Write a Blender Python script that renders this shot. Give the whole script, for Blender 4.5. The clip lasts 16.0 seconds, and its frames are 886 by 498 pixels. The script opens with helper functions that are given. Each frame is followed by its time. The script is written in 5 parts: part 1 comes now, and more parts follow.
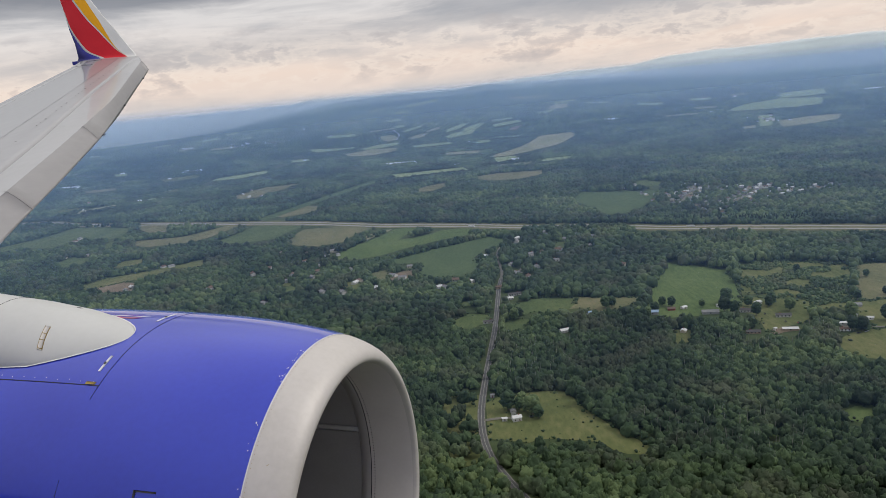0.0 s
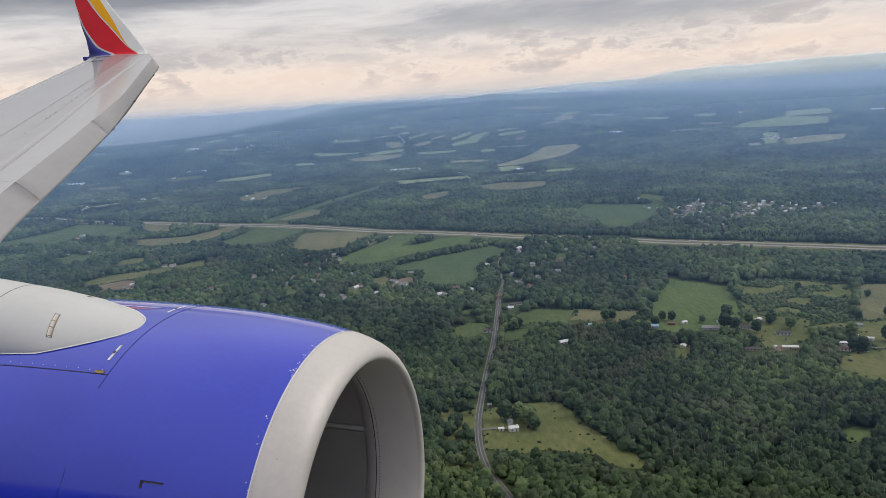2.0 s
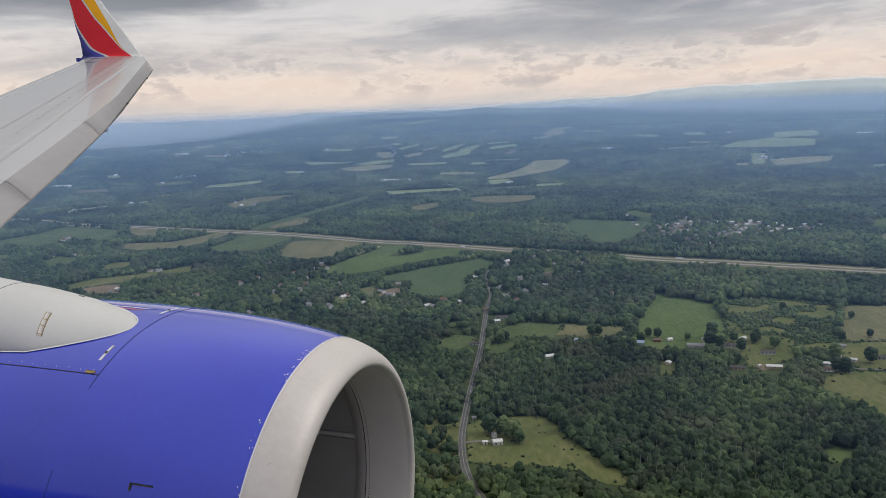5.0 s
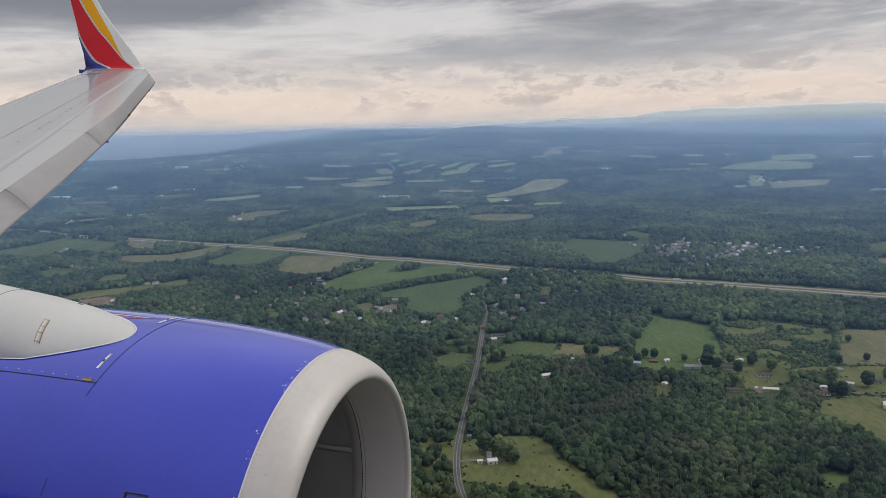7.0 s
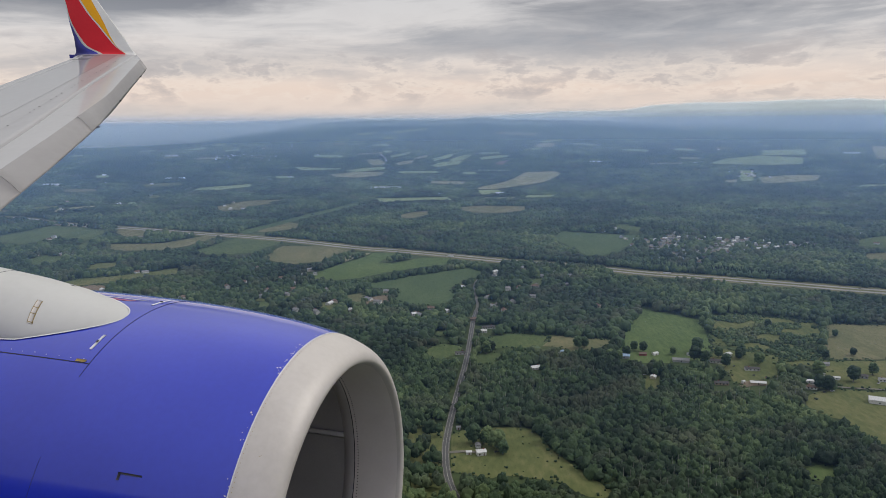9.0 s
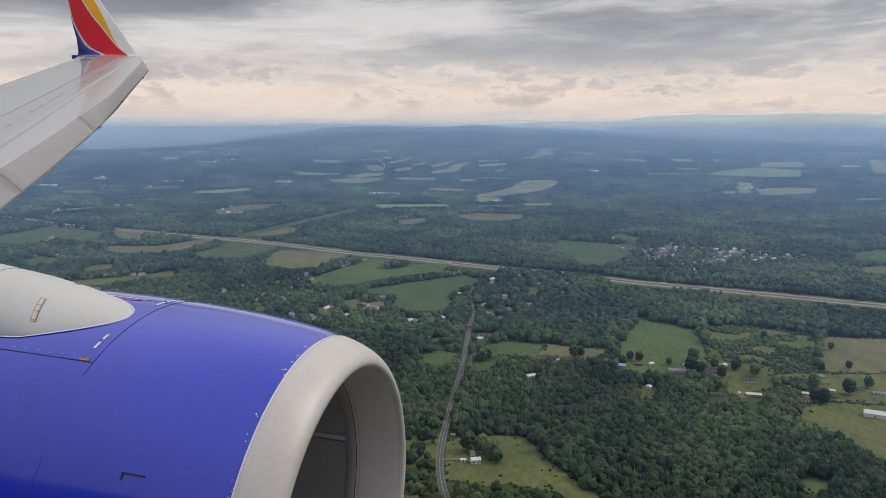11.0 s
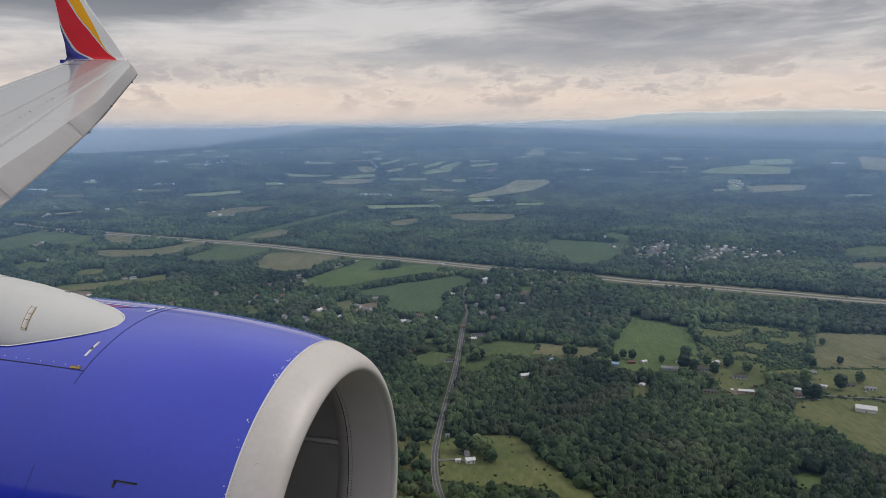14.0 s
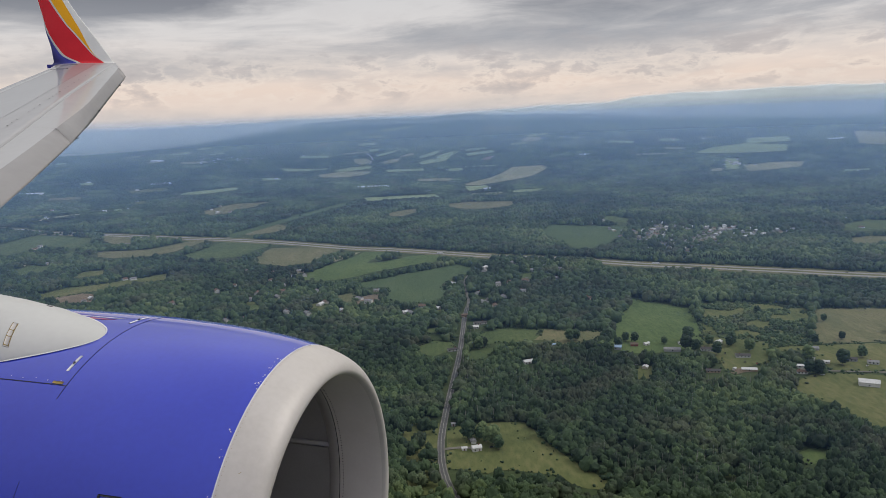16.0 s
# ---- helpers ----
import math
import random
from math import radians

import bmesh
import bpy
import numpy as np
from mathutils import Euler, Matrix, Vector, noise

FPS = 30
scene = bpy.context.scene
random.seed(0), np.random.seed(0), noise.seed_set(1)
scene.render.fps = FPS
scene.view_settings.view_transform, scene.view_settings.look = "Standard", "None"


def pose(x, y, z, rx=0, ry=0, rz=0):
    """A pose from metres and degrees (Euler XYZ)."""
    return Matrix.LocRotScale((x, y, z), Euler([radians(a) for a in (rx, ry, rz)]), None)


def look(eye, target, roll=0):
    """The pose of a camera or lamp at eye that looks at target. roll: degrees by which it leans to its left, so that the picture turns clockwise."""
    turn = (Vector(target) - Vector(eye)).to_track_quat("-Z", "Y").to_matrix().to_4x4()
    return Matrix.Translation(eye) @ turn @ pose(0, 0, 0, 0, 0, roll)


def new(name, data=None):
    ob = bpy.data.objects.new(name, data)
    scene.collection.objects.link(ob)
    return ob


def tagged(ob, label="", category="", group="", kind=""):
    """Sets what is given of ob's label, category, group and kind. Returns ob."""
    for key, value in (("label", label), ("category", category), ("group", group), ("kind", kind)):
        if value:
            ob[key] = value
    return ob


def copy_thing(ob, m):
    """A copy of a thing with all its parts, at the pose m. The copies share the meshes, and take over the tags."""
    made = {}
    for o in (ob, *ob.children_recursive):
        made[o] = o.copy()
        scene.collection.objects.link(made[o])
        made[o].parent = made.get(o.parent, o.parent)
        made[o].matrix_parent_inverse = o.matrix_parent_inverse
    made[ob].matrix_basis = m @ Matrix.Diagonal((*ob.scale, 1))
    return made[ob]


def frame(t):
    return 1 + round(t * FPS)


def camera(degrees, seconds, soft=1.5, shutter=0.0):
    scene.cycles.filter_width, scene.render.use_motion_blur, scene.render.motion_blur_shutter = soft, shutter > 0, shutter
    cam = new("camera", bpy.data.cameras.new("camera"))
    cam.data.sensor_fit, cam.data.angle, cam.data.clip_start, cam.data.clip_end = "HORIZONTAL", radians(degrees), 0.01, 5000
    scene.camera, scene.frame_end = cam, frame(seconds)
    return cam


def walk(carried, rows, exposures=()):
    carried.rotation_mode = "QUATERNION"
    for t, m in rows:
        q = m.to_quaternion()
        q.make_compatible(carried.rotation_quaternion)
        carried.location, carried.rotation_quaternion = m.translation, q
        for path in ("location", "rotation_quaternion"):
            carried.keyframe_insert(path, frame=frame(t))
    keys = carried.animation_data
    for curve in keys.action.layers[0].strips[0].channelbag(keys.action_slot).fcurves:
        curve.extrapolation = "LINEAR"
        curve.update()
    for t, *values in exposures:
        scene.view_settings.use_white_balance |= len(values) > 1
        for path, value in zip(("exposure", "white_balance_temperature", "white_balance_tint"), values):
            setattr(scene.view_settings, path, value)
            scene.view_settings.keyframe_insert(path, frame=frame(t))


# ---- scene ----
H = 300.0        # the eye's height over the ground, metres
cam = camera(62.4, 16.0, 0.65)
ROWS = [
    (0.0, 0.141, -0.023, 0.086, -12.35, 5.35, 0.34),
    (0.5, 0.121, -0.026, 0.069, -12.40, 4.77, 0.54),
    (1.0, 0.087, -0.011, 0.060, -12.70, 4.22, 0.46),
    (1.5, 0.084, -0.015, 0.050, -12.01, 4.02, 0.57),
    (2.0, 0.076, -0.009, 0.045, -11.71, 3.69, 0.83),
    (2.5, 0.075, -0.007, 0.042, -11.52, 3.59, 0.84),
    (3.0, 0.081, -0.015, 0.049, -11.22, 3.69, 0.86),
    (3.5, 0.075, -0.013, 0.052, -11.12, 3.55, 0.97),
    (4.0, 0.070, -0.017, 0.051, -11.02, 3.27, 0.77),
    (4.5, 0.046, -0.004, 0.039, -11.02, 2.66, 0.43),
    (7.0, 0.016, -0.007, 0.008, -9.49, 1.20, 0.19),
    (7.5, 0.020, -0.004, 0.006, -9.60, 1.02, 0.14),
    (8.0, 0.000, -0.000, -0.000, -9.99, 0.68, -0.12),
    (8.5, 0.002, -0.017, -0.012, -10.16, 0.68, -0.35),
    (11.0, -0.050, -0.003, -0.040, -9.62, -0.38, -0.45),
    (11.5, -0.030, -0.014, -0.020, -8.93, -0.12, -0.58),
    (12.0, -0.024, -0.017, -0.007, -8.86, 0.01, -0.66),
    (12.5, -0.031, -0.016, -0.014, -8.82, 0.01, -0.78),
    (13.0, -0.038, -0.015, -0.021, -9.03, -0.09, -0.94),
    (13.5, -0.043, -0.022, -0.035, -9.44, -0.13, -1.00),
    (14.0, -0.034, -0.025, -0.019, -9.58, 0.13, -1.14),
    (14.5, 0.008, -0.035, -0.005, -9.44, 0.94, -1.08),
    (15.0, 0.051, -0.028, 0.027, -9.01, 1.70, -1.22),
    (15.5, 0.069, -0.031, 0.039, -9.59, 2.03, -1.32),
    (16.0, 0.064, -0.024, 0.033, -10.41, 2.16, -1.55),
]
walk(cam, [(t, pose(x, y, H + z, 90 + pitch, roll, yaw)) for t, x, y, z, pitch, roll, yaw in ROWS],
     exposures=((0.0, 0.08), (1.0, 0.12), (2.0, 0.14), (2.5, 0.02), (3.5, 0.0), (4.5, 0.06), (7.0, -0.02), (8.0, 0.0), (8.5, 0.0), (11.0, 0.03), (11.5, -0.06), (12.5, -0.06), (13.5, -0.02), (14.5, -0.14), (15.0, -0.16), (15.5, -0.06), (16.0, 0.0)))

# ---- sky and light ----
world = bpy.data.worlds.new("overcast_sky")
scene.world = world
world.use_nodes = True
wt = world.node_tree
wt.nodes.clear()


def wn(kind, **values):
    n = wt.nodes.new(kind)
    for k, v in values.items():
        if k in n.inputs:
            n.inputs[k].default_value = v
    return n


def wmath(op, a, b=None):
    n = wt.nodes.new("ShaderNodeMath")
    n.operation = op
    for i, v in enumerate((a, b)):
        if v is None:
            continue
        if isinstance(v, (int, float)):
            n.inputs[i].default_value = v
        else:
            wt.links.new(v, n.inputs[i])
    return n.outputs[0]


def wramp(fac, stops):
    n = wt.nodes.new("ShaderNodeValToRGB")
    el = n.color_ramp.elements
    while len(el) < len(stops):
        el.new(0.5)
    for e, (p, c) in zip(el, stops):
        e.position, e.color = p, (*c, 1)
    wt.links.new(fac, n.inputs["Fac"])
    return n.outputs["Color"]


def wmix(fac, a, b, blend="MIX"):
    n = wt.nodes.new("ShaderNodeMix")
    n.data_type, n.blend_type = "RGBA", blend
    for i, v in ((0, fac), (6, a), (7, b)):
        if isinstance(v, (int, float)):
            n.inputs[i].default_value = v
        elif isinstance(v, tuple):
            n.inputs[i].default_value = (*v, 1)
        else:
            wt.links.new(v, n.inputs[i])
    return n.outputs[2]


SUN_UP, SUN_ROUND = radians(46), radians(82)
sky = wn("ShaderNodeTexSky")
sky.sky_type, sky.sun_disc, sky.sun_elevation, sky.sun_rotation = "NISHITA", False, SUN_UP, SUN_ROUND
co = wn("ShaderNodeTexCoord")
sep = wn("ShaderNodeSeparateXYZ")
wt.links.new(co.outputs["Generated"], sep.inputs[0])
dx, dy, dz = sep.outputs
lift = wmath("ADD", wmath("MAXIMUM", dz, 0.0), 0.035)
px, py = wmath("DIVIDE", dx, lift), wmath("DIVIDE", dy, lift)


def cloud(scale, detail, rough, sx, sy, shift, warp=0.0):
    c = wn("ShaderNodeCombineXYZ")
    wt.links.new(wmath("MULTIPLY", px, sx), c.inputs[0])
    wt.links.new(wmath("MULTIPLY", py, sy), c.inputs[1])
    c.inputs[2].default_value = shift
    n = wn("ShaderNodeTexNoise", Scale=scale, Detail=detail, Roughness=rough, Distortion=warp)
    wt.links.new(c.outputs[0], n.inputs["Vector"])
    return n.outputs["Fac"]


deck = cloud(0.50, 3.0, 0.45, 0.8, 0.9, 3.7, 0.4)        # the large grey banks overhead


def puffs(scale, flat, shift, detail=8.0):
    """Clouds near the horizon, seen from the side."""
    c = wn("ShaderNodeCombineXYZ")
    wt.links.new(dx, c.inputs[0])
    wt.links.new(wmath("MULTIPLY", dz, flat), c.inputs[1])
    c.inputs[2].default_value = shift
    n = wn("ShaderNodeTexNoise", Scale=scale, Detail=detail, Roughness=0.6, Distortion=0.25)
    wt.links.new(c.outputs[0], n.inputs["Vector"])
    return n.outputs["Fac"]


tufts = puffs(17.0, 2.4, 6.2)
# warm light low down, greys higher
low = wramp(dz, ((0.0, (0.66, 0.63, 0.62)), (0.012, (0.79, 0.68, 0.62)), (0.04, (0.85, 0.70, 0.61)), (0.075, (0.80, 0.725, 0.68)), (0.11, (0.73, 0.70, 0.69)), (0.16, (0.67, 0.66, 0.665)), (0.35, (0.90, 0.90, 0.90)), (1.0, (1.2, 1.21, 1.23))))
grey = wramp(dz, ((0.0, (0.62, 0.59, 0.58)), (0.03, (0.64, 0.57, 0.54)), (0.06, (0.54, 0.51, 0.51)), (0.10, (0.375, 0.385, 0.42)), (0.15, (0.235, 0.243, 0.275)), (0.3, (0.42, 0.43, 0.45)), (1.0, (0.9, 0.92, 0.95))))
turn = wmath("ARCTAN2", dx, dy)


def veil(scale, across, up, shift, warp):
    """Layered cloud seen nearly edge on: long in bearing, thin in height."""
    c = wn("ShaderNodeCombineXYZ")
    tilt = wmath("ADD", wmath("MULTIPLY", dz, up), wmath("MULTIPLY", turn, -0.35))
    wt.links.new(wmath("MULTIPLY", turn, across), c.inputs[0])
    wt.links.new(tilt, c.inputs[1])
    c.inputs[2].default_value = shift
    n = wn("ShaderNodeTexNoise", Scale=scale, Detail=9.0, Roughness=0.58, Distortion=warp)
    wt.links.new(c.outputs[0], n.inputs["Vector"])
    return n.outputs["Fac"]


def mass(u, v, su, sv, amount):
    """A soft cloud bank at a bearing (radians) and height."""
    a = wmath("POWER", wmath("DIVIDE", wmath("SUBTRACT", turn, u), su), 2.0)
    b = wmath("POWER", wmath("DIVIDE", wmath("SUBTRACT", dz, v), sv), 2.0)
    return wmath("MULTIPLY", wmath("POWER", 2.718, wmath("MULTIPLY", wmath("ADD", a, b), -1.0)), amount)


streaks, wisps = veil(1.5, 1.7, 12.0, 2.4, 0.6), veil(3.2, 2.4, 12.0, 8.1, 0.8)
flat = wmath("ADD", wmath("MULTIPLY", streaks, 0.62), wmath("MULTIPLY", wisps, 0.30))
for bank_at in ((0.17, 0.102, 0.36, 0.034, 0.13), (-0.46, 0.168, 0.22, 0.045, 0.34), (-0.28, 0.100, 0.24, 0.030, -0.08), (-0.08, 0.140, 0.16, 0.035, -0.07), (0.46, 0.085, 0.18, 0.022, -0.04), (0.36, 0.200, 0.36, 0.032, 0.24), (0.0, 0.03, 3.0, 0.018, -0.06)):
    flat = wmath("ADD", flat, mass(*bank_at))
over = wramp(dz, ((0.0, (0, 0, 0)), (0.19, (0, 0, 0)), (0.34, (1, 1, 1))))
om = wt.nodes.new("ShaderNodeMix")
wt.links.new(over, om.inputs[0])
wt.links.new(flat, om.inputs[2])
wt.links.new(wmath("ADD", wmath("MULTIPLY", deck, 0.60), 0.21), om.inputs[3])
bank = wramp(om.outputs[0], ((0.37, (0, 0, 0)), (0.44, (0.26, 0.26, 0.26)), (0.51, (0.68, 0.68, 0.68)), (0.62, (1, 1, 1))))
clouds = wmix(bank, low, grey)
fade = wramp(dz, ((0.0, (0, 0, 0)), (0.018, (0.2, 0.2, 0.2)), (0.035, (1, 1, 1)), (0.075, (1, 1, 1)), (0.115, (0.12, 0.12, 0.12))))
torn = wmix(1.0, wramp(tufts, ((0.52, (0, 0, 0)), (0.57, (0.3, 0.3, 0.3)), (0.68, (0.75, 0.75, 0.75)))), fade, "MULTIPLY")
lowfade = wramp(dz, ((0.0, (0, 0, 0)), (0.02, (0.3, 0.3, 0.3)), (0.035, (1, 1, 1)), (0.055, (1, 1, 1)), (0.085, (0, 0, 0))))
rims = wmix(1.0, wramp(tufts, ((0.42, (0, 0, 0)), (0.50, (0.5, 0.5, 0.5)), (0.56, (0, 0, 0)))), lowfade, "MULTIPLY")
clouds = wmix(rims, clouds, (0.90, 0.79, 0.70))
clouds = wmix(torn, clouds, (0.47, 0.435, 0.44))
skydim = wmix(1.0, sky.outputs["Color"], (0.06, 0.06, 0.06), "MULTIPLY")
above = wmix(0.93, skydim, clouds)
under = wramp(dz, ((0.0, (0.10, 0.12, 0.10)), (1.0, (0.10, 0.12, 0.10))))
side = wmath("GREATER_THAN", dz, -0.004)
bg = wn("ShaderNodeBackground", Strength=1.0)
wt.links.new(wmix(side, under, above), bg.inputs["Color"])
wt.links.new(bg.outputs[0], wn("ShaderNodeOutputWorld").inputs["Surface"])

sun = new("sun", bpy.data.lights.new("sun", "SUN"))
sun.data.energy, sun.data.angle, sun.data.color = 1.4, radians(18), (1.0, 0.95, 0.88)
sun.matrix_world = look((math.sin(SUN_ROUND) * 50, math.cos(SUN_ROUND) * 50, 360 + 50 * math.tan(SUN_UP)), (0, 0, 360))


# ---- materials ----
def material(name, stops, scale=1.0, fine=8.0, rough=0.8, metal=0.0, bump=0.0, coat=0.0, per="", noise_detail=4.0, fine_mix=0.35, stretch=(1, 1, 1), spec=0.5, share=0.33, tint=None, stands=0.0):
    """Base colour from two scales of noise over the given colours, from dark to light."""
    m = bpy.data.materials.new(name)
    m.use_nodes = True
    t = m.node_tree
    b = t.nodes["Principled BSDF"]
    b.inputs["Roughness"].default_value, b.inputs["Metallic"].default_value = rough, metal
    b.inputs["Coat Weight"].default_value, b.inputs["Coat Roughness"].default_value = coat, 0.06
    b.inputs["Specular IOR Level"].default_value = spec
    tc, mp = t.nodes.new("ShaderNodeTexCoord"), t.nodes.new("ShaderNodeMapping")
    mp.inputs["Scale"].default_value = stretch
    t.links.new(tc.outputs["Object"], mp.inputs["Vector"])
    n1, n2 = t.nodes.new("ShaderNodeTexNoise"), t.nodes.new("ShaderNodeTexNoise")
    for n, s in ((n1, scale), (n2, fine)):
        n.inputs["Scale"].default_value, n.inputs["Detail"].default_value = s, noise_detail
        t.links.new(mp.outputs[0], n.inputs["Vector"])
    mx = t.nodes.new("ShaderNodeMix")
    mx.inputs[0].default_value = fine_mix
    t.links.new(n1.outputs["Fac"], mx.inputs[2])
    t.links.new(n2.outputs["Fac"], mx.inputs[3])
    value = mx.outputs[0]
    if per:
        src = t.nodes.new("ShaderNodeNewGeometry").outputs["Random Per Island"] if per == "island" else t.nodes.new("ShaderNodeObjectInfo").outputs["Random"]
        m2 = t.nodes.new("ShaderNodeMix")
        m2.inputs[0].default_value = share
        t.links.new(value, m2.inputs[2])
        t.links.new(src, m2.inputs[3])
        value = m2.outputs[0]
    if stands:
        # whole stands that are older and darker, or younger and paler
        n4, m4 = t.nodes.new("ShaderNodeTexNoise"), t.nodes.new("ShaderNodeMapRange")
        n4.inputs["Scale"].default_value, n4.inputs["Detail"].default_value = stands, 6.0
        t.links.new(mp.outputs[0], n4.inputs["Vector"])
        t.links.new(n4.outputs["Fac"], m4.inputs[0])
        m4.inputs[1].default_value, m4.inputs[2].default_value, m4.inputs[3].default_value, m4.inputs[4].default_value = 0.36, 0.64, -0.13, 0.11
        add = t.nodes.new("ShaderNodeMath")
        t.links.new(value, add.inputs[0])
        t.links.new(m4.outputs[0], add.inputs[1])
        value = add.outputs[0]
    ramp = t.nodes.new("ShaderNodeValToRGB")
    el = ramp.color_ramp.elements
    while len(el) < len(stops):
        el.new(0.5)
    for i, (e, c) in enumerate(zip(el, stops)):
        e.position, e.color = 0.3 + 0.4 * i / max(1, len(stops) - 1), (*c, 1)
    t.links.new(value, ramp.inputs["Fac"])
    colour = ramp.outputs["Color"]
    if tint:
        # stands of another colour, some tens of metres across
        n3, cut, mc = t.nodes.new("ShaderNodeTexNoise"), t.nodes.new("ShaderNodeMapRange"), t.nodes.new("ShaderNodeMix")
        n3.inputs["Scale"].default_value, n3.inputs["Detail"].default_value = tint[1], 5.0
        t.links.new(mp.outputs[0], n3.inputs["Vector"])
        t.links.new(n3.outputs["Fac"], cut.inputs[0])
        cut.inputs[1].default_value, cut.inputs[2].default_value, cut.inputs[3].default_value, cut.inputs[4].default_value = 0.52, 0.68, 0.0, tint[2]
        mc.data_type = "RGBA"
        t.links.new(cut.outputs[0], mc.inputs[0])
        t.links.new(colour, mc.inputs[6])
        mc.inputs[7].default_value = (*tint[0], 1)
        colour = mc.outputs[2]
    t.links.new(colour, b.inputs["Base Color"])
    if bump:
        bp = t.nodes.new("ShaderNodeBump")
        bp.inputs["Strength"].default_value, bp.inputs["Distance"].default_value = 1.0, bump
        t.links.new(n2.outputs["Fac"], bp.inputs["Height"])
        t.links.new(bp.outputs[0], b.inputs["Normal"])
    return m


M_BLUE = material("blue_aircraft_paint", ((0.005, 0.019, 0.375), (0.008, 0.029, 0.465)), 1.6, 40, 0.36, 0.0, 0.0, 1.0, spec=0.12)
M_BLUE.node_tree.nodes["Principled BSDF"].inputs["Coat IOR"].default_value = 1.58
M_BLUE.node_tree.nodes["Principled BSDF"].inputs["Coat Roughness"].default_value = 0.035
M_LIP = material("bare_aluminium_lip", ((0.445, 0.412, 0.38), (0.505, 0.470, 0.437), (0.545, 0.51, 0.478)), 3.5, 40, 0.5, 0.1, fine_mix=0.3)
M_DUCT = material("grey_duct_lining", ((0.58, 0.535, 0.50), (0.64, 0.595, 0.56)), 6, 50, 0.5, 0.0)
M_LINER = material("dark_acoustic_lining", ((0.40, 0.383, 0.372), (0.46, 0.442, 0.43)), 6, 90, 0.5)
M_FAN = material("titanium_fan", ((0.22, 0.215, 0.21), (0.30, 0.29, 0.285)), 6, 50, 0.4, 0.3)
M_LINER_PANEL = material("dark_perforated_panel", ((0.23, 0.22, 0.215), (0.28, 0.268, 0.262)), 5, 90, 0.5)
M_JOINT = material("dull_joint_filler", ((0.26, 0.255, 0.26), (0.31, 0.302, 0.308)), 2, 15, 0.4, coat=0.4)
M_DARK = material("dark_sealant", ((0.08, 0.078, 0.078), (0.12, 0.117, 0.117)), 6, 50, 0.6)
M_WHITE = material("warm_white_paint", ((0.45, 0.445, 0.428), (0.505, 0.50, 0.482)), 2.5, 30, 0.45, 0.0, 0.0, 0.1)
M_GREY = material("grey_wing_paint", ((0.275, 0.268, 0.277), (0.34, 0.332, 0.341)), 0.8, 9, 0.40, 0.0, 0.0, 0.4, stretch=(1, 0.35, 1))
M_SLAT = material("worn_slat_paint", ((0.33, 0.323, 0.33), (0.40, 0.393, 0.396)), 0.8, 12, 0.4, 0.0, coat=0.3, stretch=(1, 0.4, 1))
M_NOSE = material("metal_slat_nose", ((0.235, 0.225, 0.228), (0.29, 0.278, 0.28)), 0.8, 12, 0.5, 0.1, stretch=(1, 0.4, 1))
M_RED = material("red_aircraft_paint", ((0.56, 0.014, 0.028), (0.64, 0.020, 0.034)), 2, 20, 0.5, coat=0.0, spec=0.15)
M_YELLOW = material("yellow_aircraft_paint", ((0.72, 0.33, 0.008), (0.80, 0.38, 0.012)), 2, 20, 0.5, coat=0.0, spec=0.15)
M_INDIGO = material("dark_blue_tip_paint", ((0.055, 0.055, 0.32), (0.065, 0.065, 0.38)), 2, 20, 0.5, coat=0.0, spec=0.15)
M_SILVER = material("silver_edge_paint", ((0.62, 0.61, 0.60), (0.70, 0.69, 0.68)), 2, 20, 0.4, 0.1)
M_SEAM = material("dark_panel_gap", ((0.012, 0.012, 0.02), (0.02, 0.02, 0.03)), 9, 60, 0.7)
M_REFLECTION = material("crimson_painted_reflection", ((0.30, 0.03, 0.10), (0.36, 0.04, 0.13)), 2, 20, 0.4, coat=0.5)
M_GAP = material("dark_blue_panel_gap", ((0.008, 0.010, 0.075), (0.013, 0.015, 0.10)), 9, 60, 0.6)
M_CHIP = material("bare_primer_chips", ((0.55, 0.55, 0.58), (0.7, 0.7, 0.72)), 9, 60, 0.6)
M_STAIN = material("yellow_oil_stain", ((0.20, 0.14, 0.03), (0.30, 0.20, 0.04)), 30, 90, 0.6)

LEAVES = ((0.012, 0.023, 0.013), (0.025, 0.045, 0.022), (0.047, 0.077, 0.032), (0.102, 0.136, 0.056))
M_WOODS = material("deciduous_leaves", LEAVES, 0.009, 1.3, 0.75, bump=0.35, per="island", spec=0.2, share=0.22, fine_mix=0.3, tint=((0.072, 0.074, 0.048), 0.017, 0.6), stands=0.0032)
M_TREE = material("tree_leaves", LEAVES, 0.2, 1.1, 0.75, bump=0.3, per="object", spec=0.2)
M_PINE = material("pine_needles", ((0.008, 0.016, 0.012), (0.017, 0.030, 0.020), (0.028, 0.044, 0.026)), 0.02, 1.2, 0.8, bump=0.3, per="island", spec=0.15)
M_BARK = material("grey_bark", ((0.10, 0.085, 0.07), (0.20, 0.17, 0.14)), 1, 9, 0.9)
M_SNAG = material("dead_pale_wood", ((0.22, 0.20, 0.18), (0.36, 0.34, 0.31)), 0.3, 3, 0.9)
M_GROUND = material("forest_floor_and_grass", ((0.022, 0.034, 0.017), (0.046, 0.064, 0.028), (0.074, 0.088, 0.039)), 0.006, 0.12, 0.95, spec=0.1)
